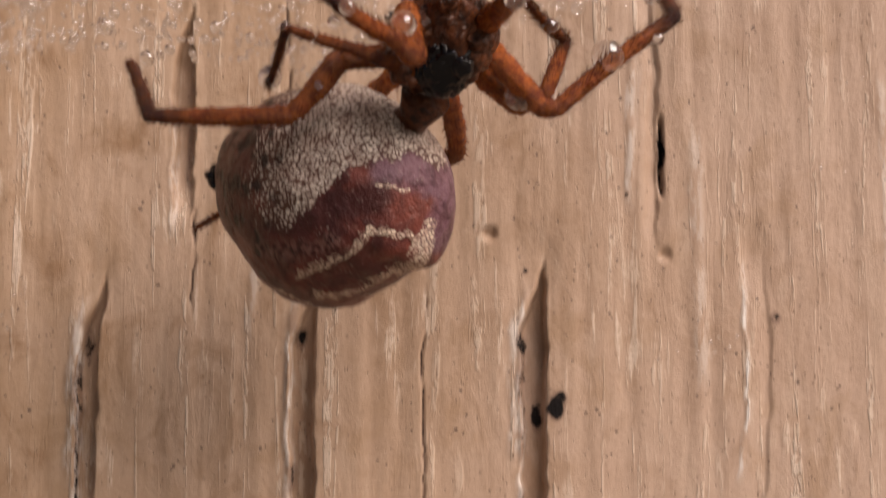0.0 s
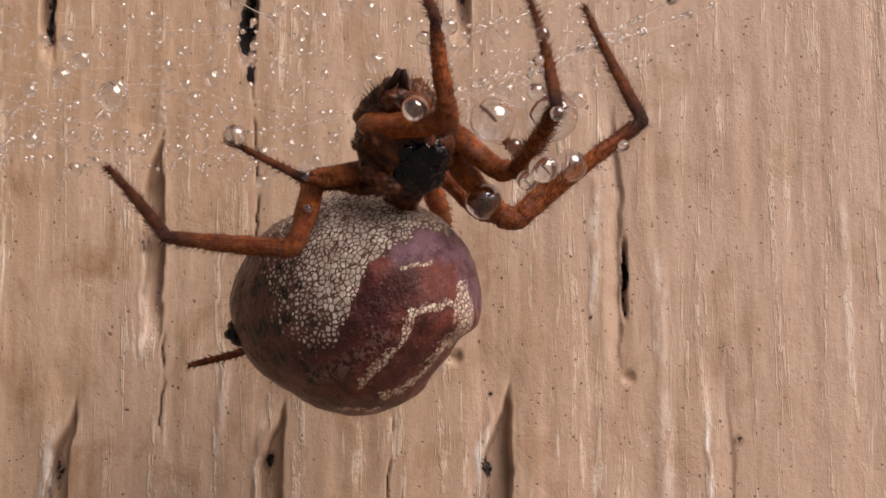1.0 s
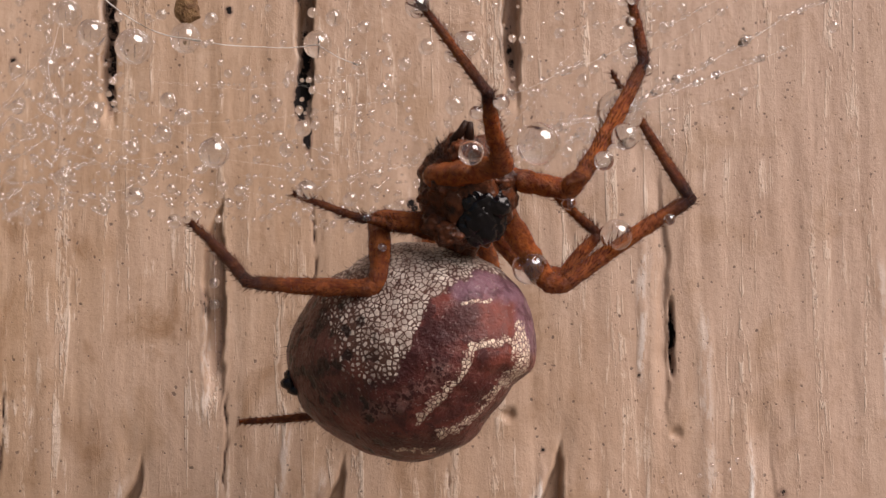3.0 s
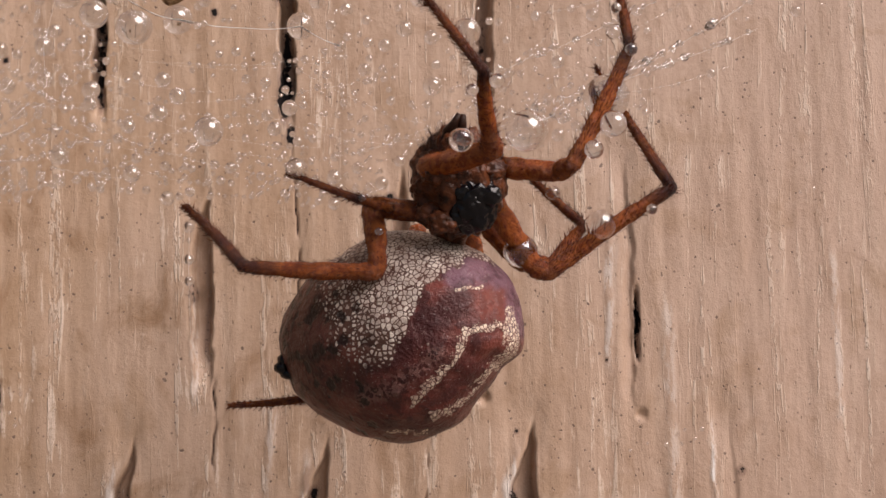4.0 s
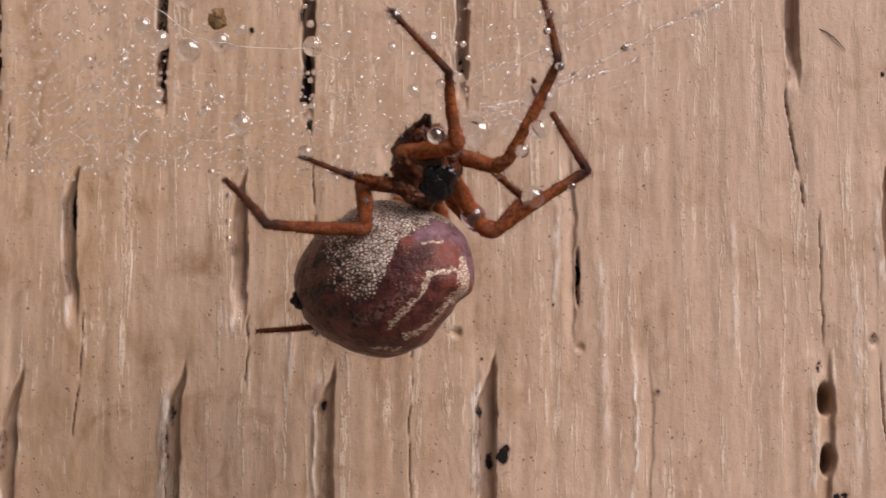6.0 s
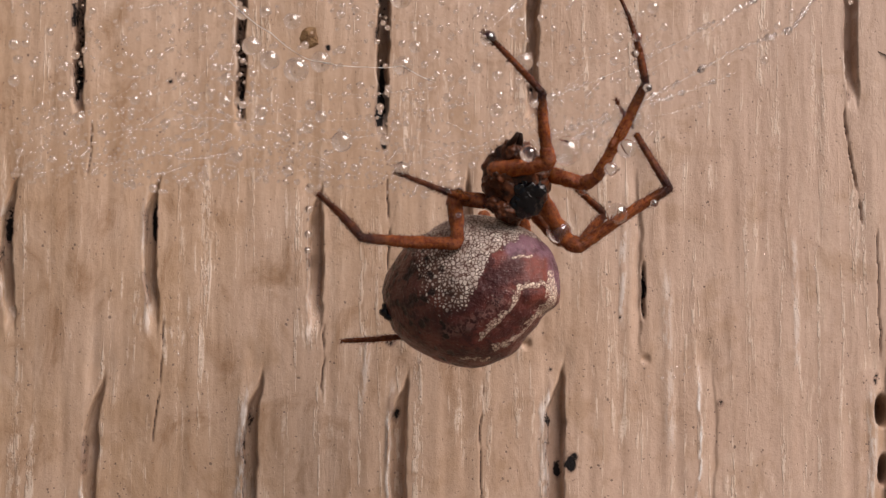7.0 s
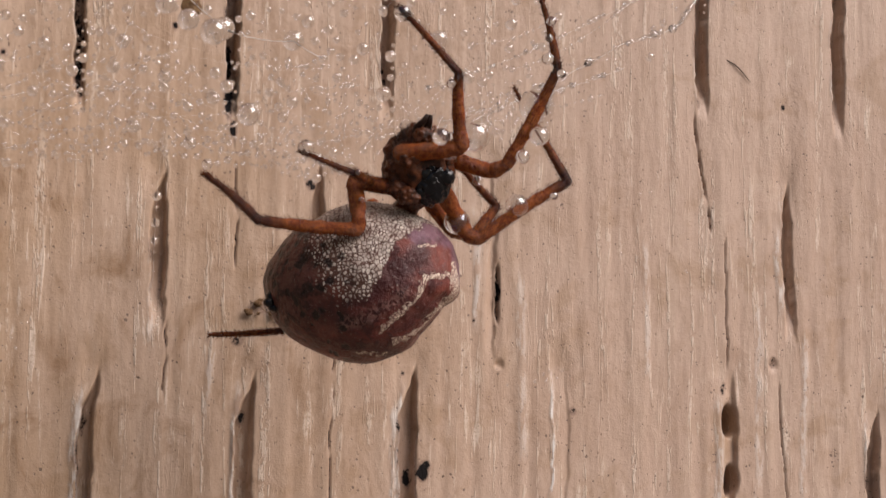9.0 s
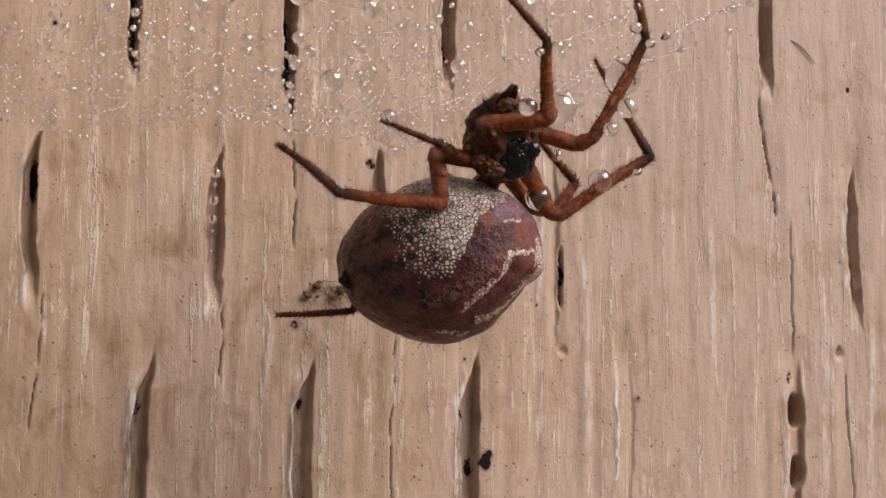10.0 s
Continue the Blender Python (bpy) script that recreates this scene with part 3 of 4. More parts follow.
def build_abdomen():
    bm = bmesh.new()
    bmesh.ops.create_icosphere(bm, subdivisions=6, radius=1.0)
    for vert in bm.verts:
        n = vert.co.normalized()
        k = 1 + 0.022 * noise.noise(n * 2.3) + 0.014 * noise.noise(n * 6) + 0.005 * noise.noise(n * 15)
        # shallow folds across the flank
        k += 0.008 * math.sin(9 * (n.z - 0.55 * n.x) + 2 * noise.noise(n * 2)) * max(0.0, -n.y)
        vert.co = skin_point(n) * k
    ob = part("abdomen", bm, ABDOMEN, spider, "swollen maroon abdomen with pale netted patch and cream stripes")
    rng = random.Random(5)
    hb = bmesh.new()
    for _ in range(900):
        w = Vector((rng.gauss(0, 1), rng.gauss(0, 1), rng.gauss(0, 1))).normalized()
        p = skin_point(w)
        tip = p + w * rng.uniform(0.12, 0.3) + Vector((-0.12, 0, -0.08))
        spike(hb, p * 0.99, tip, 0.008)
    hairs = part("abdomen_hair", hb, HAIR, ob, "fine short hairs")
    hairs["kind"] = "stuff"
    sb = bmesh.new()
    for dx, dz, r in ((0, 0.14, 0.34), (-0.14, -0.16, 0.30), (0.1, -0.40, 0.26)):
        tube(sb, [(0.3 + dx, 0, dz), (0.0 + dx, 0, dz), (-0.2 + dx, 0, dz - 0.02)], [r, r * 0.85, r * 0.4], 10)
    part("spinneret", sb, BLACK, ob, "dark spinnerets", at=(-4.62, 0.2, -0.95))
    return ob


abdomen = build_abdomen()


def lump(bm, centre, size, seed, rough=0.12, sub=4):
    """A knobbly ellipsoid."""
    for vert in ball(bm, (0, 0, 0), 1.0, sub):
        n = vert.co.normalized()
        k = 1 + rough * noise.noise(n * 2.4 + Vector((seed, 0, 0))) + rough * 0.5 * noise.noise(n * 6 + Vector((0, seed, 0)))
        vert.co = Vector(centre) + Vector([n[i] * size[i] * k for i in range(3)])


def build_head():
    bm = bmesh.new()
    bmesh.ops.create_icosphere(bm, subdivisions=5, radius=1.0)
    for vert in bm.verts:
        n = vert.co.normalized()
        k = 1 + 0.16 * noise.noise(n * 2.2) + 0.10 * noise.noise(n * 5) + 0.05 * noise.noise(n * 11)
        narrow = 1 - 0.12 * max(0.0, n.z)
        vert.co = Vector((n.x * 1.75 * narrow, n.y * 1.5 * narrow, n.z * 2.05)) * k
    body = part("cephalothorax", bm, HEAD, spider, "dark reddish brown head and thorax", at=(2.45, -2.6, 5.55))
    body.rotation_euler = (radians(22), radians(-6), 0)
    sb = bmesh.new()
    lump(sb, (0, 0, 0), (1.0, 0.62, 1.05), 2, 0.22, 5)
    for x, z, r in ((0.55, 0.55, 0.42), (-0.5, 0.35, 0.40), (0.35, -0.45, 0.45), (-0.35, -0.55, 0.38), (0.05, 0.1, 0.45)):
        lump(sb, (x, -0.30, z), (r, r * 0.7, r), x * 7 + z, 0.18, 4)
    part("sternum", sb, BLACK, body, "glossy black wet breast plate", at=(0.40, -1.0, -0.70)).rotation_euler = (0, radians(25), 0)
    jaw = bmesh.new()
    lump(jaw, (0, 0, 0), (0.5, 0.45, 0.5), 7, 0.3)
    part("jaw", jaw, HEAD, body, "dark jaw", at=(0.1, -0.9, 1.6))
    for x, y, z, r, seed in ((-1.15, -0.7, -0.9, 0.62, 3), (-0.75, -1.15, -1.15, 0.6, 4), (-1.2, -0.5, 0.1, 0.55, 5), (-0.6, -1.1, 0.6, 0.6, 8), (1.2, -0.3, 0.3, 0.6, 9)):
        cb = bmesh.new()
        lump(cb, (0, 0, 0), (r, r, r * 0.8), seed, 0.3)
        part("coxa", cb, HEAD, body, at=(x, y, z))
    for dx, dz, lean in ((-0.15, 1.75, 0.55), (0.35, 1.7, 0.2)):
        pb = bmesh.new()
        tube(pb, [(0, 0, 0), (0.05, -0.25, 0.35), (lean * 0.6, -0.4, 0.6), (lean, -0.4, 0.95)], [0.22, 0.19, 0.16, 0.09], 10)
        part("palp", pb, HAIR, body, "short dark palp", at=(dx, -0.5, dz))
    fb = bmesh.new()
    rng = random.Random(8)
    for _ in range(900):
        w = Vector((rng.gauss(0, 1), rng.gauss(0, 1), rng.gauss(0, 1))).normalized()
        q = Vector((w.x * 1.55, w.y * 1.5, w.z * 2.0))
        spike(fb, q * 0.97, q + w * rng.uniform(0.1, 0.36) + Vector((0, 0, 0.15)), 0.020)
    fuzz = part("fuzz", fb, HAIR, body, "short dark hairs")
    fuzz["kind"] = "stuff"
    jb = bmesh.new()
    tube(jb, [(1.5, -0.6, 2.9), (2.1, -1.2, 3.8), (2.4, -1.8, 4.6)], [0.8, 0.6, 0.9], 12)
    part("pedicel", jb, HEAD, spider)
    return body


head = build_head()

# joints of the eight legs in the spider's space (mm): hip, then the far end of each segment; radii at the joints
LEGS = {
    "a": ([(1.30, -3.80, 5.90), (4.20, -4.90, 6.10), (4.07, -5.21, 6.94), (3.91, -5.98, 9.49), (0.98, -5.89, 12.67)], (0.42, 0.40, 0.31, 0.20, 0.09)),
    "b": ([(3.50, -2.20, 6.15), (6.00, -3.30, 5.20), (6.62, -3.72, 5.49), (9.15, -3.98, 10.34), (8.30, -4.00, 13.87)], (0.40, 0.37, 0.30, 0.22, 0.10)),
    "c": ([(3.00, -1.60, 6.00), (5.15, -0.60, 2.45), (5.67, -0.68, 2.17), (10.48, 0.16, 5.46), (7.70, 0.23, 10.25)], (0.42, 0.39, 0.31, 0.24, 0.08)),
    "d": ([(2.90, 0.00, 4.90), (4.60, 0.60, 2.80), (5.82, 1.12, 2.69), (7.09, 1.87, 4.32), (4.80, 0.70, 6.40)], (0.40, 0.37, 0.28, 0.19, 0.13)),
    "e": ([(1.30, -2.60, 4.40), (-0.79, -2.90, 4.62), (-0.55, -3.35, 2.15), (-5.44, -3.90, 2.40), (-8.01, -1.60, 4.94)], (0.39, 0.40, 0.33, 0.24, 0.10)),
    "f": ([(2.60, -3.20, 4.00), (0.70, -3.00, 4.35), (0.00, -3.30, 4.50), (-0.98, -5.40, 4.55), (-3.53, -5.00, 5.62)], (0.30, 0.25, 0.21, 0.15, 0.08)),
    "g": ([(0.60, 1.40, 4.20), (-2.40, 4.00, 0.60), (-3.10, 4.30, -1.20), (-3.80, 4.50, -2.10), (-7.50, 4.64, -2.37)], (0.37, 0.33, 0.25, 0.17, 0.11)),
    "h": ([(2.40, 1.40, 4.60), (2.75, 4.00, 2.64), (1.73, 4.80, 1.82), (-0.13, 5.00, 0.65), (-1.97, 5.00, 0.36)], (0.37, 0.33, 0.27, 0.19, 0.11)),
}
SEGMENTS = ("femur", "patella", "tibia", "metatarsus")
# the last claw-bearing joint, where it can be seen, from the end of the metatarsus
TIPS = {"b": (-1.1, 0.0, 2.1)}
legs = {}


def segment(p, q, r0, r1, dark, rng, bristles, hair):
    """One leg segment from p to q as a bmesh with its origin at p."""
    bm = bmesh.new()
    layer = bm.verts.layers.float.new("dark")
    v = Vector(q) - Vector(p)
    a, b, d = frame_of(v)
    bend = a * rng.uniform(-0.03, 0.03) * v.length + b * rng.uniform(-0.03, 0.03) * v.length
    path, radii, darks = [], [], []
    count = max(6, int(v.length / 0.22))
    path.append(-d * r0 * 0.6)
    radii.append(r0 * 0.55)
    darks.append(dark[0])
    for i in range(count + 1):
        t = i / count
        belly = 1 + 0.10 * math.sin(math.pi * min(1, t * 1.15)) - 0.12 * math.exp(-((t - 0.97) / 0.05) ** 2)
        belly += rng.uniform(-0.09, 0.09) + 0.10 * math.exp(-((t - 0.9) / 0.06) ** 2)
        path.append(v * t + bend * math.sin(math.pi * t))
        radii.append((r0 + (r1 - r0) * t) * belly)
        near, far = max(0, 1 - t * 4), max(0, (t - 0.66) / 0.34)
        darks.append(min(1, max(0, dark[1] + (dark[0] - dark[1]) * near + (dark[2] - dark[1]) * far + rng.uniform(-0.10, 0.10))))
    path.append(v + d * r1 * 0.7)
    radii.append(r1 * 0.55)
    darks.append(dark[2])
    rings = tube(bm, path, radii, 18, layer, darks)
    for _ in range(int(bristles * v.length)):
        ring = rings[rng.randrange(2, len(rings) - 1)]
        k = rng.randrange(18)
        v0, v1 = ring[k], ring[(k + 1) % 18]
        axis = v * max(0.0, min(1.0, v0.co.dot(v) / v.length_squared))
        out = (v0.co - axis).normalized()
        long = rng.uniform(0.5, 1.0) * hair
        foot = bm.verts.new(v0.co + (v1.co - v0.co).normalized() * 0.042)
        tip = bm.verts.new(v0.co + out * long * rng.uniform(0.3, 0.9) + d * long * rng.uniform(0.4, 1.0) + a * rng.uniform(-0.05, 0.05))
        tip[layer], foot[layer] = 0.8, 0.8
        bm.faces.new((v0, foot, tip))
    return bm


def build_leg(key):
    joints, radii = LEGS[key]
    rng = random.Random(ord(key))
    # darkness at the start, middle and end of each segment
    shade = {"femur": (0.35, 0.05, 0.35), "patella": (0.5, 0.35, 0.6), "tibia": (0.4, 0.18, 1.0), "metatarsus": (1.0, 0.6, 0.85)}
    if key in "efg":
        shade["metatarsus"] = (1.0, 0.75, 0.9)
    if key == "g":
        shade["metatarsus"] = (0.8, 0.5, 0.8)
    if key == "e":
        shade["tibia"] = (0.5, 0.3, 1.0)
        shade["femur"], shade["patella"] = (0.65, 0.45, 0.5), (0.55, 0.4, 0.5)
    if key == "f":
        shade["femur"] = shade["patella"] = shade["tibia"] = (0.75, 0.6, 0.8)
    leg = None
    for i, name in enumerate(SEGMENTS):
        bm = segment(joints[i], joints[i + 1], radii[i], radii[i + 1], shade[name], rng, (150 if key in "ef" else 80) if i < 2 else 150, 0.26 if i < 2 else 0.36)
        if i == 3 and key in TIPS:
            end = Vector(joints[4]) - Vector(joints[3])
            tip = Vector(TIPS[key])
            tube(bm, [end, end + tip * 0.35 + Vector((0.06, 0, 0)), end + tip * 0.7 + Vector((0.04, 0, 0)), end + tip], [radii[4], radii[4] * 0.95, radii[4] * 0.85, radii[4] * 0.5], 12, bm.verts.layers.float["dark"], [0.85, 0.8, 0.85, 0.95])
        if leg is None:
            leg = part("leg", bm, LEG, spider, "hairy orange brown leg with dark joints", at=joints[0])
        else:
            part(name, bm, LEG, leg, at=Vector(joints[i]) - Vector(joints[0]))
    return leg


for key in LEGS:
    legs[key] = build_leg(key)


# ---- web ----
web = new("spider_web")
tagged(web, "tangled spider web beaded with many clear water droplets", "spider web")
WEB_AT = Vector((-24.0, -20.0, 18.0))
web.location = WEB_AT * MM
# larger droplets: x, y, z, radius (mm)
DROPS = [
    (-25.23, -24.0, 20.67, 0.44), (-26.58, -24.0, 21.16, 0.30), (-27.72, -24.0, 21.10, 0.33), (-26.89, -26.0, 18.99, 0.48), (-25.88, -26.6, 18.16, 0.48), (-24.74, -25.7, 17.88, 0.62), (-24.24, -21.0, 19.24, 0.54), (-20.61, -15.2, 20.22, 0.54),
    (-20.46, -18.0, 23.24, 0.59), (-19.10, -15.0, 19.42, 0.24), (-23.01, -21.7, 15.00, 0.54), (-28.28, -22.0, 14.21, 0.34), (-26.89, -23.0, 16.35, 0.33), (-26.91, -23.0, 15.86, 0.25), (-24.57, -22.0, 16.84, 0.28), (-24.04, -22.0, 16.23, 0.31),
    (-24.66, -22.2, 15.61, 0.31), (-28.87, -22.0, 18.19, 0.34), (-29.35, -20.0, 17.41, 0.32), (-29.20, -20.0, 21.96, 0.29), (-29.41, -20.0, 20.84, 0.20), (-29.60, -20.0, 20.39, 0.20),
]
DROPS += [
    (-28.80, -20.0, 20.25, 0.23), (-38.63, -14.0, 17.70, 0.37), (-39.56, -14.0, 18.99, 0.34), (-39.47, -14.0, 20.68, 0.30), (-39.09, -14.0, 19.09, 0.24), (-41.22, -14.0, 20.81, 0.27), (-24.84, -20.0, 12.89, 0.26), (-31.37, -18.0, 17.63, 0.29),
    (-25.80, -22.0, 15.20, 0.25), (-25.68, -22.0, 13.50, 0.31), (-34.62, -16.0, 15.36, 0.27), (-18.85, -15.0, 20.89, 0.27), (-30.46, -20.0, 21.29, 0.23), (-42.18, -14.0, 21.06, 0.27), (-34.14, -16.0, 19.96, 0.27), (-35.02, -16.0, 18.31, 0.27),
    (-14.53, -13.0, 24.14, 0.37), (-15.70, -13.0, 24.85, 0.31), (-15.71, -12.3, 18.28, 0.40), (-18.28, -14.0, 18.68, 0.27), (-17.45, -14.0, 19.63, 0.27), (1.92, -9.6, 25.04, 0.25),
]
# threads that can be told apart: points (mm), radius
STRANDS = [
    ([(-28.91, -23.0, 22.36), (-27.72, -24.0, 21.10), (-26.13, -25.0, 19.86), (-24.83, -24.0, 18.94), (-24.24, -21.0, 19.24), (-22.35, -17.0, 19.78), (-20.61, -15.2, 20.22), (-19.10, -15.0, 19.42)], 0.020),
    ([(-11.40, -12.0, 16.76), (-6.97, -11.0, 19.35), (-5.36, -10.6, 20.24), (-2.70, -10.3, 21.87), (0.70, -9.8, 23.19), (1.92, -9.6, 24.98), (6.37, -9.0, 27.84)], 0.006),
    ([(-13.61, -13.0, 18.47), (-11.74, -12.5, 19.31), (-9.85, -12.0, 20.11), (-6.05, -11.5, 21.99), (-1.27, -11.0, 24.70)], 0.005),
    ([(-12.97, -13.0, 16.74), (-9.86, -12.5, 17.79), (-6.09, -12.0, 19.01), (-2.55, -11.0, 20.49)], 0.004),
    ([(-16.21, -16.0, 21.77), (-14.43, -13.0, 24.21), (-13.99, -12.0, 26.40)], 0.005),
    ([(-27.10, -4.5, 17.60), (-27.35, -3.8, 14.50), (-27.45, -3.4, 12.00), (-27.50, -2.8, 9.20)], 0.004),
    ([(-28.13, -24.0, 20.38), (-28.48, -22.0, 19.81), (-28.87, -22.0, 18.19), (-29.35, -20.0, 17.41)], 0.005),
]


def depth(x, z):
    """How far in front of the wall the sheet hangs: it bellies out between the head and the left-hand anchor."""
    belly = math.exp(-(((x + 25.5) / 6.5) ** 2))
    return -12.2 - 9.5 * belly + 2.0 * noise.noise(Vector((x * 0.15, z * 0.25, 2.0)))


def build_web():
    rng = random.Random(11)
    for line, r in STRANDS:
        bm = bmesh.new()
        pts = [Vector(p) - WEB_AT for p in line]
        path = []
        for p, q in zip(pts, pts[1:]):
            for t in (0.0, 0.25, 0.5, 0.75):
                path.append(p.lerp(q, t) + Vector((0, 0, -0.08 * math.sin(math.pi * t))))
        path.append(pts[-1])
        tube(bm, path, [r * rng.uniform(0.7, 1.2) for _ in path], 6)
        part("strand", bm, SILK, web)
    for x, y, z, r in DROPS:
        bm = bmesh.new()
        ball(bm, (0, 0, 0), r, 4, (1.0, 1.0, rng.uniform(0.94, 1.02)))
        part("water_droplet", bm, WATER, web, at=Vector((x, y, z)) - WEB_AT)
    spheres, taken = [], collections.defaultdict(list)
    for x, y, z, r in DROPS:
        taken[int(x), int(z)].append((x, z, r))

    def bead(x, z, r, dy=0.0, clear=1.06):
        """Adds a bead if it keeps clear of the others."""
        around = [s for i in (-1, 0, 1) for k in (-1, 0, 1) for s in taken[int(x) + i, int(z) + k]]
        if any(math.hypot(x - a, z - b) < (r + c) * clear for a, b, c in around):
            return
        taken[int(x), int(z)].append((x, z, r))
        spheres.append((Vector((x, depth(x, z) + dy, z)) - WEB_AT, r))

    def lower(x):
        """Lower edge of the beaded sheet."""
        return 12.9 + 0.8 * noise.noise(Vector((x * 0.3, 0, 0))) + max(0, x + 20) * 0.30 + max(0, -27 - x) * 0.14

    fb = bmesh.new()
    # beaded threads of the tangle
    for _ in range(75):
        x = rng.uniform(-42, -9)
        z = lower(x) + abs(rng.gauss(0, 1)) * 3.2 + 0.2
        w = rng.gauss(0.0, 0.35) + (0.35 if x > -16 else -0.15)
        l = rng.uniform(3, 9)
        pts = [(x + math.cos(w) * l * t, z + math.sin(w) * l * t - 0.5 * math.sin(math.pi * t)) for t in (0, 0.25, 0.5, 0.75, 1)]
        if any(b < lower(a) - 0.2 for a, b in pts) or any(-17.5 < a < -8.5 and b < 15.6 for a, b in pts):
            continue
        tube(fb, [Vector((a, depth(a, b), b)) - WEB_AT for a, b in pts], [0.0016] * 5, 3)
        s = 0.0
        while s < 1:
            k = min(3, int(s * 4))
            t = s * 4 - k
            (a, b), (c, d) = pts[k], pts[k + 1]
            bead(a + (c - a) * t, b + (d - b) * t, min(0.22, 0.090 * math.exp(rng.gauss(0.1, 0.45))))
            s += rng.uniform(0.10, 0.55) / l
    threads = part("silk_tangle", fb, SILK, web, "fine pale silk threads")
    threads["kind"] = "stuff"
    # loose dew, thickest along the lower edge
    for _ in range(7600):
        x = rng.uniform(-43, -7)
        low_band = rng.random() < 0.62
        z = lower(x) + (abs(rng.gauss(0, 1)) * 1.5 if low_band else 11 * rng.random() ** 1.2)
        if -17.5 < x < -8.5 and z < 15.6 + rng.gauss(0, 0.3):
            continue
        if z > 29 or (x > -13 and rng.random() < 0.72) or (z > 19 and rng.random() < 0.45):
            continue
        bead(x, z, min(0.34, (0.112 if low_band else 0.130) * math.exp(rng.gauss(0.12, 0.45))), rng.gauss(0, 0.8))
    # beads along the threads to the right-hand anchor
    for (line, _), per in zip(STRANDS[1:5], (8.5, 5.0, 5.0, 3.0)):
        for p, q in zip(line, line[1:]):
            p, q = Vector(p), Vector(q)
            for _ in range(int(per * (q - p).length)):
                at = p.lerp(q, rng.random()) + Vector((0, rng.gauss(0, 0.1), rng.gauss(0, 0.02) if rng.random() < 0.8 else rng.gauss(0, 0.9)))
                spheres.append((at - WEB_AT, min(0.24, 0.085 * math.exp(rng.gauss(0.2, 0.45)))))
    # a few strays on loose threads near the wall
    for x, z in ((-7.7, 3.7), (-6.5, 4.0), (-5.3, 4.3), (-1.0, 11.0), (2.0, 10.1), (-34.2, 6.3), (-34.4, 5.4), (-34.1, 6.8), (-0.3, 14.4), (-5.9, 4.2)):
        for _ in range(2):
            spheres.append((Vector((x + rng.gauss(0, 0.25), -6.0, z + rng.gauss(0, 0.2))) - WEB_AT, rng.uniform(0.05, 0.11)))
    # beads on the upright thread near the wall
    for x, y, z, r in ((-27.38, -3.7, 13.95, 0.27), (-27.40, -3.6, 13.35, 0.11), (-27.43, -3.5, 12.50, 0.25), (-27.46, -3.3, 11.55, 0.23), (-27.46, -3.2, 10.90, 0.09), (-27.48, -3.1, 10.40, 0.08), (-27.48, -3.0, 9.85, 0.06)):
        spheres.append((Vector((x, y, z)) - WEB_AT, r))
    return spheres


def build_spheres(spheres):
    """Many small droplets in one mesh."""
    tmp = bmesh.new()
    bmesh.ops.create_icosphere(tmp, subdivisions=2, radius=1.0)
    tmp.verts.index_update()
    unit = np.array([v.co[:] for v in tmp.verts])
    tris = np.array([[v.index for v in f.verts] for f in tmp.faces])
    tmp.free()
    co = np.concatenate([unit * r + np.array(p[:]) for p, r in spheres])
    idx = np.concatenate([tris + k * len(unit) for k in range(len(spheres))])
    me = bpy.data.meshes.new("dew")
    me.from_pydata((co * MM).tolist(), [], idx.tolist())
    me.shade_smooth()
    me.materials.append(WATER)
    ob = new("dew", me)
    ob.parent = web
    tagged(ob, "fine dew of tiny clear water beads", kind="stuff")


spheres = build_web()
spheres.sort(key=lambda s: -s[1])
bead = bmesh.new()
ball(bead, (0, 0, 0), 1.0, 3)
bead_mesh = part("water_droplet", bead, WATER, web, at=spheres[0][0])
bead_mesh.scale = (spheres[0][1],) * 3
for place_at, r in spheres[1:250]:
    ob = new("water_droplet", bead_mesh.data)
    ob.parent, ob.location, ob.scale = web, place_at * MM, (r, r, r)
build_spheres(spheres[250:])
cb = bmesh.new()
for vert in ball(cb, (0, 0, 0), 0.62, 2, (0.85, 0.35, 0.95)):
    vert.co *= 1 + 0.55 * noise.noise(vert.co * 2.6) + 0.2 * noise.noise(vert.co * 7)
part("debris", cb, DEBRIS, web, "brown flake caught in the silk", smooth=False, at=Vector((-25.70, -15.0, 21.85)) - WEB_AT)


# ---- droplets clinging to the spider ----
CLING = []


def droplet(key, seg, at, r):
    """A clear drop at a place in the spider's space, carried by one segment of a leg."""
    bm = bmesh.new()
    ball(bm, (0, 0, 0), r, 4, (1, 1, 0.97))
    ob = part("water_droplet", bm, WATER, legs[key], at=Vector(at) - Vector(LEGS[key][0][0]))
    CLING.append((ob, key, seg, Vector(at)))


droplet("a", 3, (2.94, -5.60, 11.16), 0.49)
droplet("a", 3, (1.19, -6.00, 12.31), 0.43)
droplet("a", 2, (4.37, -6.20, 9.19), 0.28)
droplet("a", 2, (3.51, -6.20, 8.89), 0.23)
droplet("a", 0, (3.18, -5.20, 6.51), 0.45)
droplet("b", 0, (5.08, -3.40, 6.93), 0.80)
droplet("b", 2, (8.23, -3.20, 8.59), 0.88)
droplet("b", 2, (8.17, -4.20, 6.90), 0.50)
droplet("b", 2, (7.35, -4.20, 5.84), 0.36)
droplet("b", 3, (8.55, -4.40, 10.75), 0.30)
droplet("b", 3, (9.25, -4.40, 10.00), 0.24)
droplet("b", 3, (8.74, -4.40, 12.65), 0.26)
droplet("b", 3, (8.62, -4.40, 11.78), 0.20)
droplet("c", 2, (7.70, -0.60, 4.03), 0.60)
droplet("c", 1, (4.63, -0.60, 3.09), 0.66)
droplet("c", 2, (9.67, -0.30, 4.60), 0.22)
droplet("d", 3, (5.90, 0.90, 5.50), 0.30)
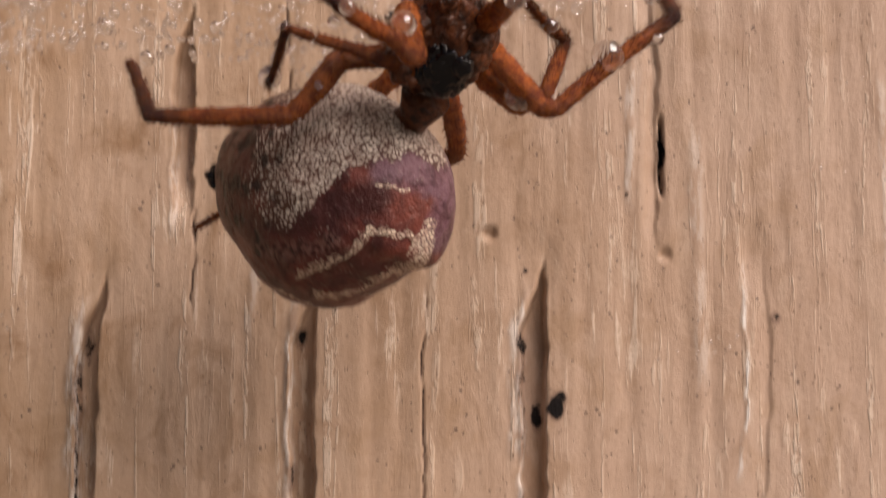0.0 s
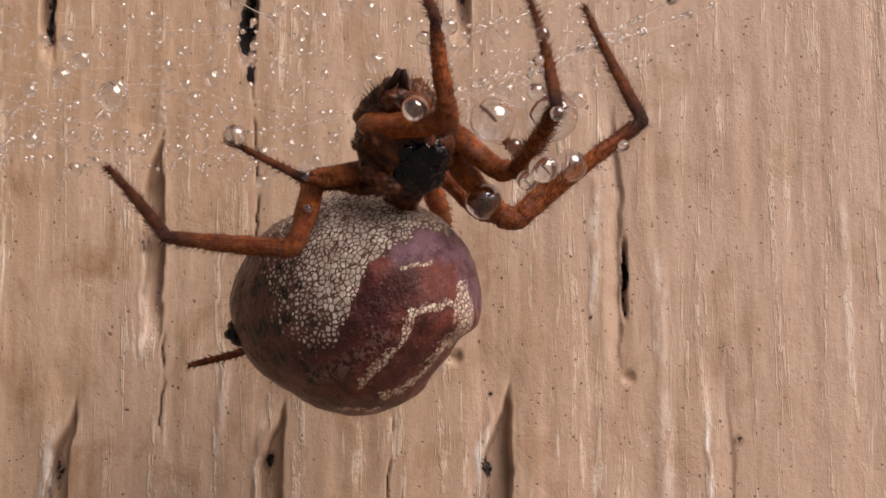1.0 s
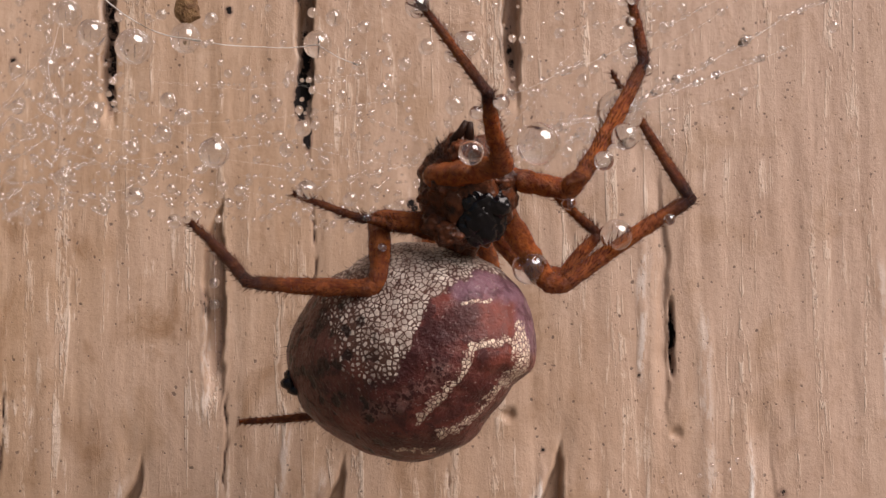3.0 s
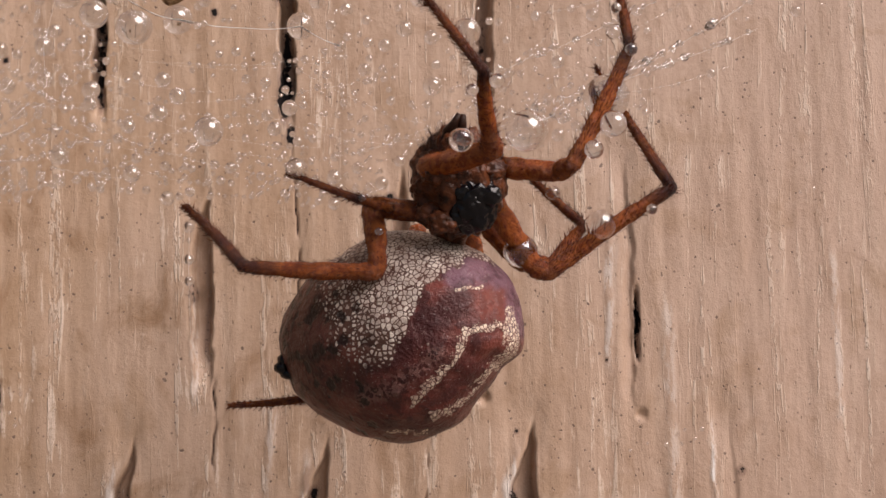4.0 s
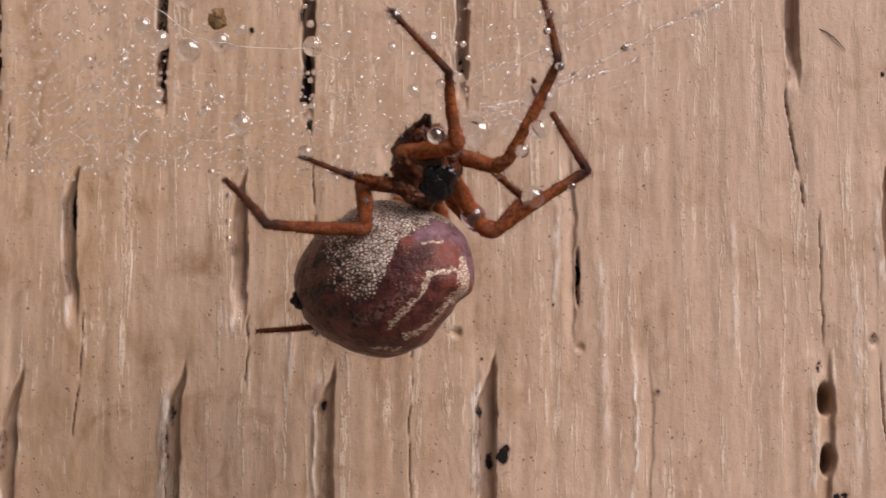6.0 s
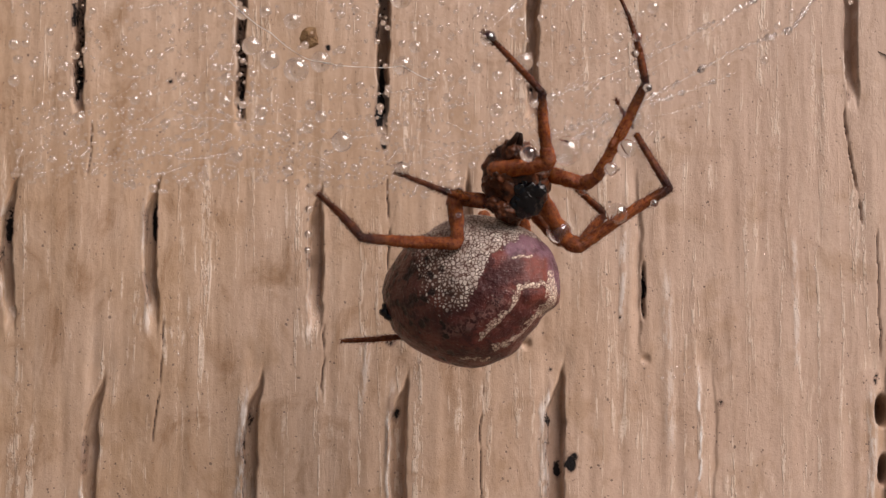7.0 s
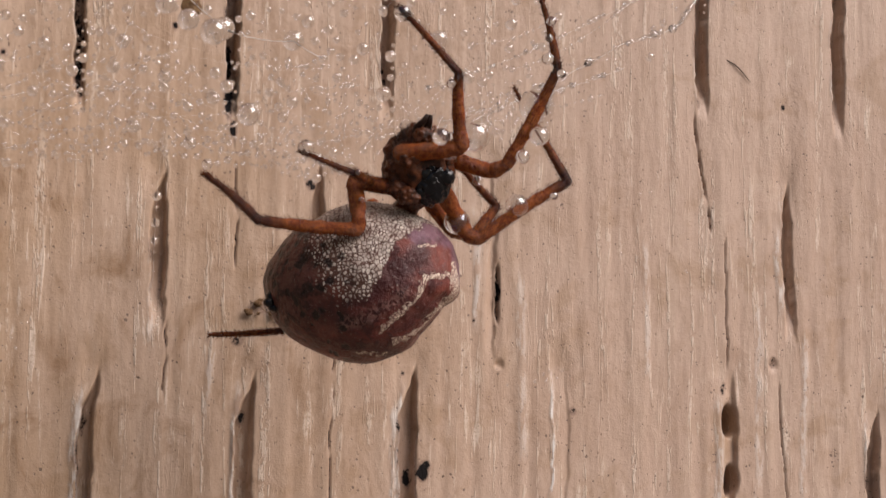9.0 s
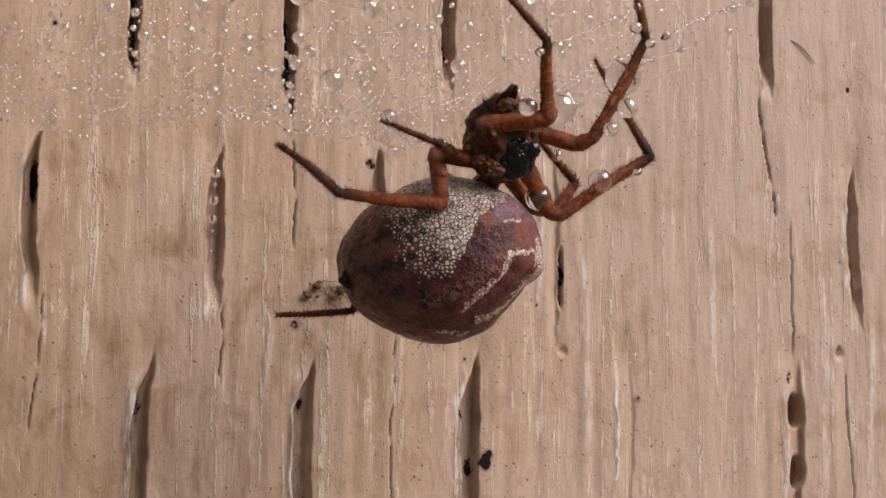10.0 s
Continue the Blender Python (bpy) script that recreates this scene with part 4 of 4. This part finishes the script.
droplet("f", 3, (-3.29, -5.00, 5.78), 0.42)
droplet("f", 2, (-0.85, -5.50, 4.60), 0.17)
droplet("e", 1, (-0.45, -3.60, 3.60), 0.16)


# ---- small things on the wall ----
def build_clump():
    rng = random.Random(21)
    base = new("debris_clump")
    base.matrix_world = WALL @ Matrix.Translation(Vector((-21.25, -0.1, 8.18)) * MM)
    tagged(base, "brown crumbs and fibres stuck to the painted wall", "debris")
    for _ in range(18):
        bm = bmesh.new()
        r = rng.uniform(0.08, 0.26)
        lump(bm, (0, 0, 0), (r, r * 0.7, r * 0.8), rng.uniform(0, 50), 0.4, 3)
        part("crumb", bm, DEBRIS, base, at=(rng.gauss(0.2, 0.8), -0.08, rng.gauss(0, 0.42)))
    for _ in range(7):
        bm = bmesh.new()
        p = Vector((rng.uniform(-1, 1), -0.2, rng.uniform(-0.7, 0.5)))
        q = p + Vector((rng.uniform(0.4, 2.2), -0.2, rng.uniform(-1.6, 0.2)))
        tube(bm, [p, p.lerp(q, 0.5) + Vector((0, -0.1, 0.25)), q], [0.02, 0.02, 0.015], 5)
        part("fibre", bm, DEBRIS, base)
    return base


build_clump()
fb = bmesh.new()
tube(fb, [(0, 0, 0), (0.5, -0.05, -0.25), (1.0, -0.05, -0.7), (1.56, 0, -1.29)], [0.02, 0.035, 0.035, 0.02], 6)
fibre = part("fibre", fb, HAIR)
fibre.matrix_world = WALL @ Matrix.Translation(Vector((7.49, -0.06, 24.67)) * MM)
tagged(fibre, "short dark fibre lying on the painted wall", "fibre")


# ---- what moves ----
# spider: seconds, shift in millimetres, turn as a rotation vector in degrees
SPIDER_ROWS = [
    (0, -2.023, 3.300, -2.079, 11.939, 23.101, -5.580),
    (0.5, -1.226, 3.300, -2.297, 11.005, 2.927, -7.785),
    (0.7, -1.357, 3.300, -2.468, 13.004, 6.966, -2.469),
    (1, 0.279, 3.300, -0.993, 11.417, 0.072, -0.571),
    (1.2, -0.048, 3.300, -0.102, 1.026, 3.931, -2.152),
    (1.5, -0.161, 3.300, 0.286, 0.000, 0.000, 1.146),
    (2, -0.239, 3.300, 0.134, 0.000, 0.000, 0.000),
    (2.5, -0.085, 2.800, 0.047, 0.000, 0.000, 0.000),
    (2.7, -0.085, 2.600, 0.047, 0.000, 0.000, 0.000),
    (4.0, 0.000, 0.000, 0.000, 0.000, 0.000, 0.000),
]
BENDS = {}
# the head lifts off the abdomen at first: seconds, millimetres
LIFT = [(0.0, 1.3), (0.5, 1.3), (0.7, 1.1), (1.0, 0.4), (1.2, 0.15), (1.5, 0.0), (10.0, 0.0)]


def lift(t):
    return Vector((0, 0, float(np.interp(t, [a for a, _ in LIFT], [b for _, b in LIFT]))))


def bend(key, t, *joints):
    """The far ends of a leg's segments at a time, in the spider's space."""
    BENDS.setdefault(key, []).append((t, [Vector(LEGS[key][0][0]) + lift(t), *[Vector(j) for j in joints]]))


bend("a", 0, (2.79, -6.26, 6.03), (2.14, -6.81, 6.33), (0.39, -8.75, 6.88), (-3.50, -6.93, 7.34))
bend("a", 0.5, (3.37, -3.94, 4.88), (2.80, -4.37, 5.44), (1.96, -6.62, 6.61), (-1.84, -5.60, 8.41))
bend("a", 0.7, (2.99, -6.14, 5.84), (2.49, -6.22, 6.59), (1.73, -8.53, 7.68), (-2.12, -9.33, 9.47))
bend("a", 1, (4.22, -4.87, 6.33), (4.33, -5.50, 6.96), (4.11, -5.75, 9.61), (2.74, -2.86, 12.52))
bend("a", 1.2, (4.06, -5.22, 5.96), (3.98, -6.02, 6.37), (3.74, -7.65, 8.47), (2.53, -5.24, 11.84))
bend("a", 1.5, (3.71, -5.72, 5.49), (3.79, -6.57, 5.79), (3.87, -8.92, 7.06), (1.89, -6.54, 10.08))
bend("a", 2, (4.08, -5.19, 5.86), (4.17, -6.06, 6.12), (4.13, -8.16, 7.76), (1.55, -8.45, 11.21))
bend("a", 2.5, (4.03, -5.28, 5.87), (4.05, -6.11, 6.24), (3.94, -8.27, 7.80), (1.42, -8.29, 11.32))
bend("a", 4, (3.83, -5.59, 6.19), (3.83, -6.44, 6.49), (3.72, -8.19, 8.50), (1.39, -6.76, 11.85))
bend("b", 0, (4.60, -4.64, 8.53), (4.81, -5.30, 8.94), (5.00, -9.84, 12.00), (3.24, -7.45, 14.08))
bend("b", 0.5, (5.85, -3.37, 6.23), (6.29, -3.98, 6.50), (7.92, -7.70, 10.17), (7.52, -5.00, 12.57))
bend("b", 0.7, (5.54, -3.53, 5.69), (6.01, -3.43, 6.33), (7.05, -6.53, 10.72), (5.57, -3.49, 12.03))
bend("b", 1, (5.61, -1.97, 4.59), (6.28, -2.41, 4.65), (8.10, -7.19, 6.61), (7.30, -6.28, 10.03))
bend("b", 1.2, (5.80, -3.95, 6.47), (6.46, -3.96, 6.91), (7.12, 0.13, 10.51), (6.58, 1.71, 13.73))
bend("b", 1.5, (5.79, -3.36, 4.81), (6.30, -3.68, 5.34), (8.62, -1.63, 9.86), (8.77, 0.13, 13.03))
bend("b", 2, (6.07, -3.04, 5.12), (6.61, -3.09, 5.71), (8.80, -0.87, 10.21), (8.09, -1.85, 13.64))
bend("b", 2.5, (6.07, -3.16, 5.23), (6.59, -3.39, 5.80), (8.85, -1.22, 10.29), (8.03, -2.16, 13.70))
bend("b", 4, (6.20, -3.11, 5.69), (6.71, -3.71, 5.88), (8.94, -1.96, 10.56), (8.33, -0.90, 13.98))
bend("c", 0, (5.61, 1.29, 5.56), (6.19, 1.41, 5.64), (8.52, 4.32, 10.19), (6.13, 9.08, 11.74))
bend("c", 0.5, (6.08, -0.96, 4.42), (6.59, -0.85, 4.12), (11.17, 1.95, 6.54), (7.99, 4.39, 10.37))
bend("c", 0.7, (7.22, -1.10, 6.65), (7.81, -1.03, 6.67), (11.38, 1.98, 10.26), (14.57, 2.86, 14.70))
bend("c", 1, (5.58, -1.42, 3.00), (6.13, -1.38, 2.78), (10.54, 0.45, 6.23), (8.39, 3.19, 10.53))
bend("c", 1.2, (5.48, -0.78, 2.77), (6.05, -0.69, 2.65), (10.13, 1.14, 6.48), (7.53, 3.42, 10.80))
bend("c", 1.5, (5.00, -0.93, 2.29), (5.56, -0.87, 2.09), (10.27, 0.53, 5.34), (7.66, 0.46, 10.23))
bend("c", 2, (5.27, -1.07, 2.42), (5.84, -1.01, 2.26), (10.44, 0.83, 5.44), (7.77, 0.94, 10.29))
bend("c", 2.5, (5.15, -1.10, 2.35), (5.73, -1.06, 2.20), (10.40, 0.49, 5.43), (7.65, 0.43, 10.24))
bend("d", 0, (4.94, 1.97, 5.17), (5.83, 1.48, 6.03), (5.63, 2.57, 7.93), (4.57, -0.47, 8.72))
bend("d", 0.5, (5.03, 0.55, 4.35), (6.31, 0.84, 4.18), (7.82, 1.14, 5.75), (6.91, -1.35, 7.72))
bend("d", 0.7, (5.23, 0.25, 4.34), (6.54, 0.43, 4.22), (7.72, 0.89, 6.01), (8.54, -2.22, 6.78))
bend("d", 1, (4.73, 0.18, 3.12), (6.04, 0.31, 2.94), (7.06, 1.96, 3.99), (4.86, 1.63, 6.44))
bend("d", 1.2, (4.41, 1.61, 3.11), (5.63, 1.11, 3.29), (6.88, 2.45, 4.50), (4.41, 1.68, 6.55))
bend("d", 1.5, (4.60, 0.55, 2.67), (5.69, -0.17, 2.39), (7.23, 0.62, 3.75), (4.95, 0.01, 6.07))
bend("d", 2, (4.50, 1.20, 2.80), (5.74, 0.80, 2.55), (7.22, 1.36, 4.08), (5.26, -0.21, 6.23))
bend("d", 2.5, (4.50, 1.20, 2.80), (5.71, 0.66, 2.68), (7.08, 1.38, 4.23), (5.09, -0.44, 6.13))
bend("e", 0, (-0.53, -3.26, 4.86), (-1.28, -3.78, 2.51), (-5.82, -4.51, 0.74), (-8.47, -1.29, 1.74))
bend("e", 0.5, (-0.51, -2.95, 4.64), (-0.89, -3.86, 2.32), (-5.81, -3.89, 2.52), (-7.81, -1.06, 5.03))
bend("e", 0.7, (-0.64, -3.16, 4.85), (-1.44, -3.65, 2.50), (-6.29, -2.79, 2.67), (-8.80, -0.42, 5.21))
bend("e", 1, (-0.75, -3.04, 4.47), (-1.35, -3.87, 2.16), (-6.14, -2.85, 2.62), (-8.88, -0.64, 5.08))
bend("e", 1.2, (-0.76, -3.09, 4.45), (-0.99, -3.48, 1.97), (-5.89, -2.95, 1.91), (-8.98, -1.18, 4.29))
bend("e", 1.5, (-0.79, -2.87, 4.17), (-0.52, -4.02, 1.95), (-5.29, -2.83, 2.23), (-8.20, -0.69, 4.53))
bend("e", 2, (-0.81, -2.37, 4.54), (-0.60, -2.98, 2.11), (-5.46, -2.23, 2.37), (-8.30, -0.12, 4.78))
bend("e", 2.5, (-0.80, -2.36, 4.57), (-0.88, -2.60, 2.06), (-5.69, -1.63, 2.45), (-8.46, 0.47, 4.96))
bend("f", 0, (0.75, -3.79, 5.38), (0.02, -4.04, 5.40), (-2.15, -4.85, 5.27), (-2.65, -3.14, 3.12))
bend("f", 0.5, (0.77, -3.83, 5.15), (0.04, -4.09, 5.22), (-2.09, -4.95, 5.51), (-4.05, -3.03, 5.00))
bend("f", 0.7, (0.82, -3.69, 4.50), (0.13, -3.85, 4.82), (-1.57, -4.95, 5.95), (-3.63, -4.17, 7.67))
bend("f", 1, (0.82, -2.47, 4.12), (0.08, -2.62, 4.30), (-0.78, -4.75, 4.58), (-3.15, -5.41, 5.91))
bend("f", 1.2, (0.73, -2.69, 4.16), (-0.03, -2.86, 4.11), (-0.75, -5.05, 3.86), (-3.25, -5.95, 4.71))
bend("f", 1.5, (0.86, -2.33, 4.01), (0.12, -2.47, 4.20), (-0.94, -4.52, 4.17), (-3.62, -4.66, 4.96))
bend("f", 2, (1.20, -1.85, 4.04), (0.48, -2.00, 4.29), (-0.73, -3.98, 4.34), (-3.30, -4.67, 5.20))
bend("f", 2.5, (1.31, -1.75, 3.98), (0.58, -1.88, 4.21), (-0.91, -3.66, 4.37), (-3.51, -3.86, 5.36))
bend("g", 0, (-2.40, 4.00, 1.90), (-3.10, 4.30, 0.10), (-3.80, 4.50, -0.80), (-5.70, 3.22, -3.72))
bend("g", 0.5, (-2.40, 4.00, 1.90), (-3.10, 4.30, 0.10), (-3.80, 4.50, -0.80), (-7.00, 3.01, -1.96))
bend("g", 0.7, (-2.40, 4.00, 1.70), (-3.10, 4.30, -0.10), (-3.80, 4.50, -1.00), (-7.14, 3.19, -1.95))
bend("g", 1, (-2.40, 4.00, 1.00), (-3.10, 4.30, -0.80), (-3.80, 4.50, -1.70), (-7.24, 3.39, -2.56))
bend("g", 1.2, (-2.40, 4.00, 0.75), (-3.10, 4.30, -1.05), (-3.80, 4.50, -1.95), (-7.20, 3.50, -3.04))
bend("g", 1.5, (-2.40, 4.00, 0.60), (-3.10, 4.30, -1.20), (-3.80, 4.50, -2.10), (-7.43, 5.03, -2.69))


def segment_poses(key, joints):
    """Pose of each segment in the spider's space, its length kept."""
    rest = [Vector(j) for j in LEGS[key][0]]
    at, out = joints[0].copy(), []
    for i in range(4):
        d0, d1 = (rest[i + 1] - rest[i]), (joints[i + 1] - joints[i]).normalized()
        turn = d0.rotation_difference(d1).to_matrix().to_4x4()
        out.append(Matrix.Translation(at * MM) @ turn)
        at = at + d1 * d0.length
    return out


def motions():
    walk(cam, CAMERA, [(0.0, EXPOSURE, 7250, 15), (1.0, EXPOSURE, 6950, 14), (2.5, EXPOSURE, 6750, 14), (5.5, EXPOSURE, 6600, 13), (7.5, EXPOSURE, 6650, 12), (10.0, EXPOSURE, 6400, 10)])
    sway = ((0.0, 0.52, 3.0, -3.0), (0.5, 0.72, 3.0, -2.0), (0.7, -0.06, 3.0, -1.4), (1.0, -0.56, 3.0, -1.7), (1.2, -0.33, 3.0, -0.9), (1.5, 0.13, 3.0, -0.4), (2.0, 0.2, 3.0, -0.45), (2.7, 0.2, 2.8, -0.45), (4.0, 0.0, 0.0, 0.0), (10.0, 0.0, 0.0, 0.0))
    walk(web, [(t, Matrix.Translation((WEB_AT + Vector((x, y, z))) * MM)) for t, x, y, z in sway])
    rows = []
    for t, x, y, z, *turn in SPIDER_ROWS:
        v = Vector([radians(a) for a in turn])
        rows.append((t, Matrix.Translation((SPIDER_AT + Vector((x, y, z))) * MM) @ Matrix.Rotation(v.length, 4, v.normalized() if v.length else Vector((0, 0, 1)))))
    rows.append((10.0, rows[-1][1]))
    walk(spider, rows)
    seat = head.matrix_basis.copy()
    walk(head, [(t, Matrix.Translation(lift(t) * MM) @ seat) for t, _ in LIFT])
    for key, keys in BENDS.items():
        rest = [Vector(j) for j in LEGS[key][0]]
        last = keys[-1][0]
        settle = 2.0 if last < 2 else 4.0 if last < 3 else 4.5
        if key == "h":
            continue
        steps = [(t, segment_poses(key, j)) for t, j in keys] + [(settle, segment_poses(key, rest)), (10.0, segment_poses(key, rest))]
        leg = legs[key]
        walk(leg, [(t, s[0]) for t, s in steps])
        for i, name in enumerate(SEGMENTS[1:], 1):
            ob = next(c for c in leg.children if c.name.split(".")[0] == name)
            walk(ob, [(t, s[0].inverted() @ s[i]) for t, s in steps])
        for ob, k, seg, at in CLING:
            if k == key and seg:
                stay = Matrix.Translation((at - rest[seg]) * MM)
                walk(ob, [(t, s[0].inverted() @ s[seg] @ stay) for t, s in steps])


motions()
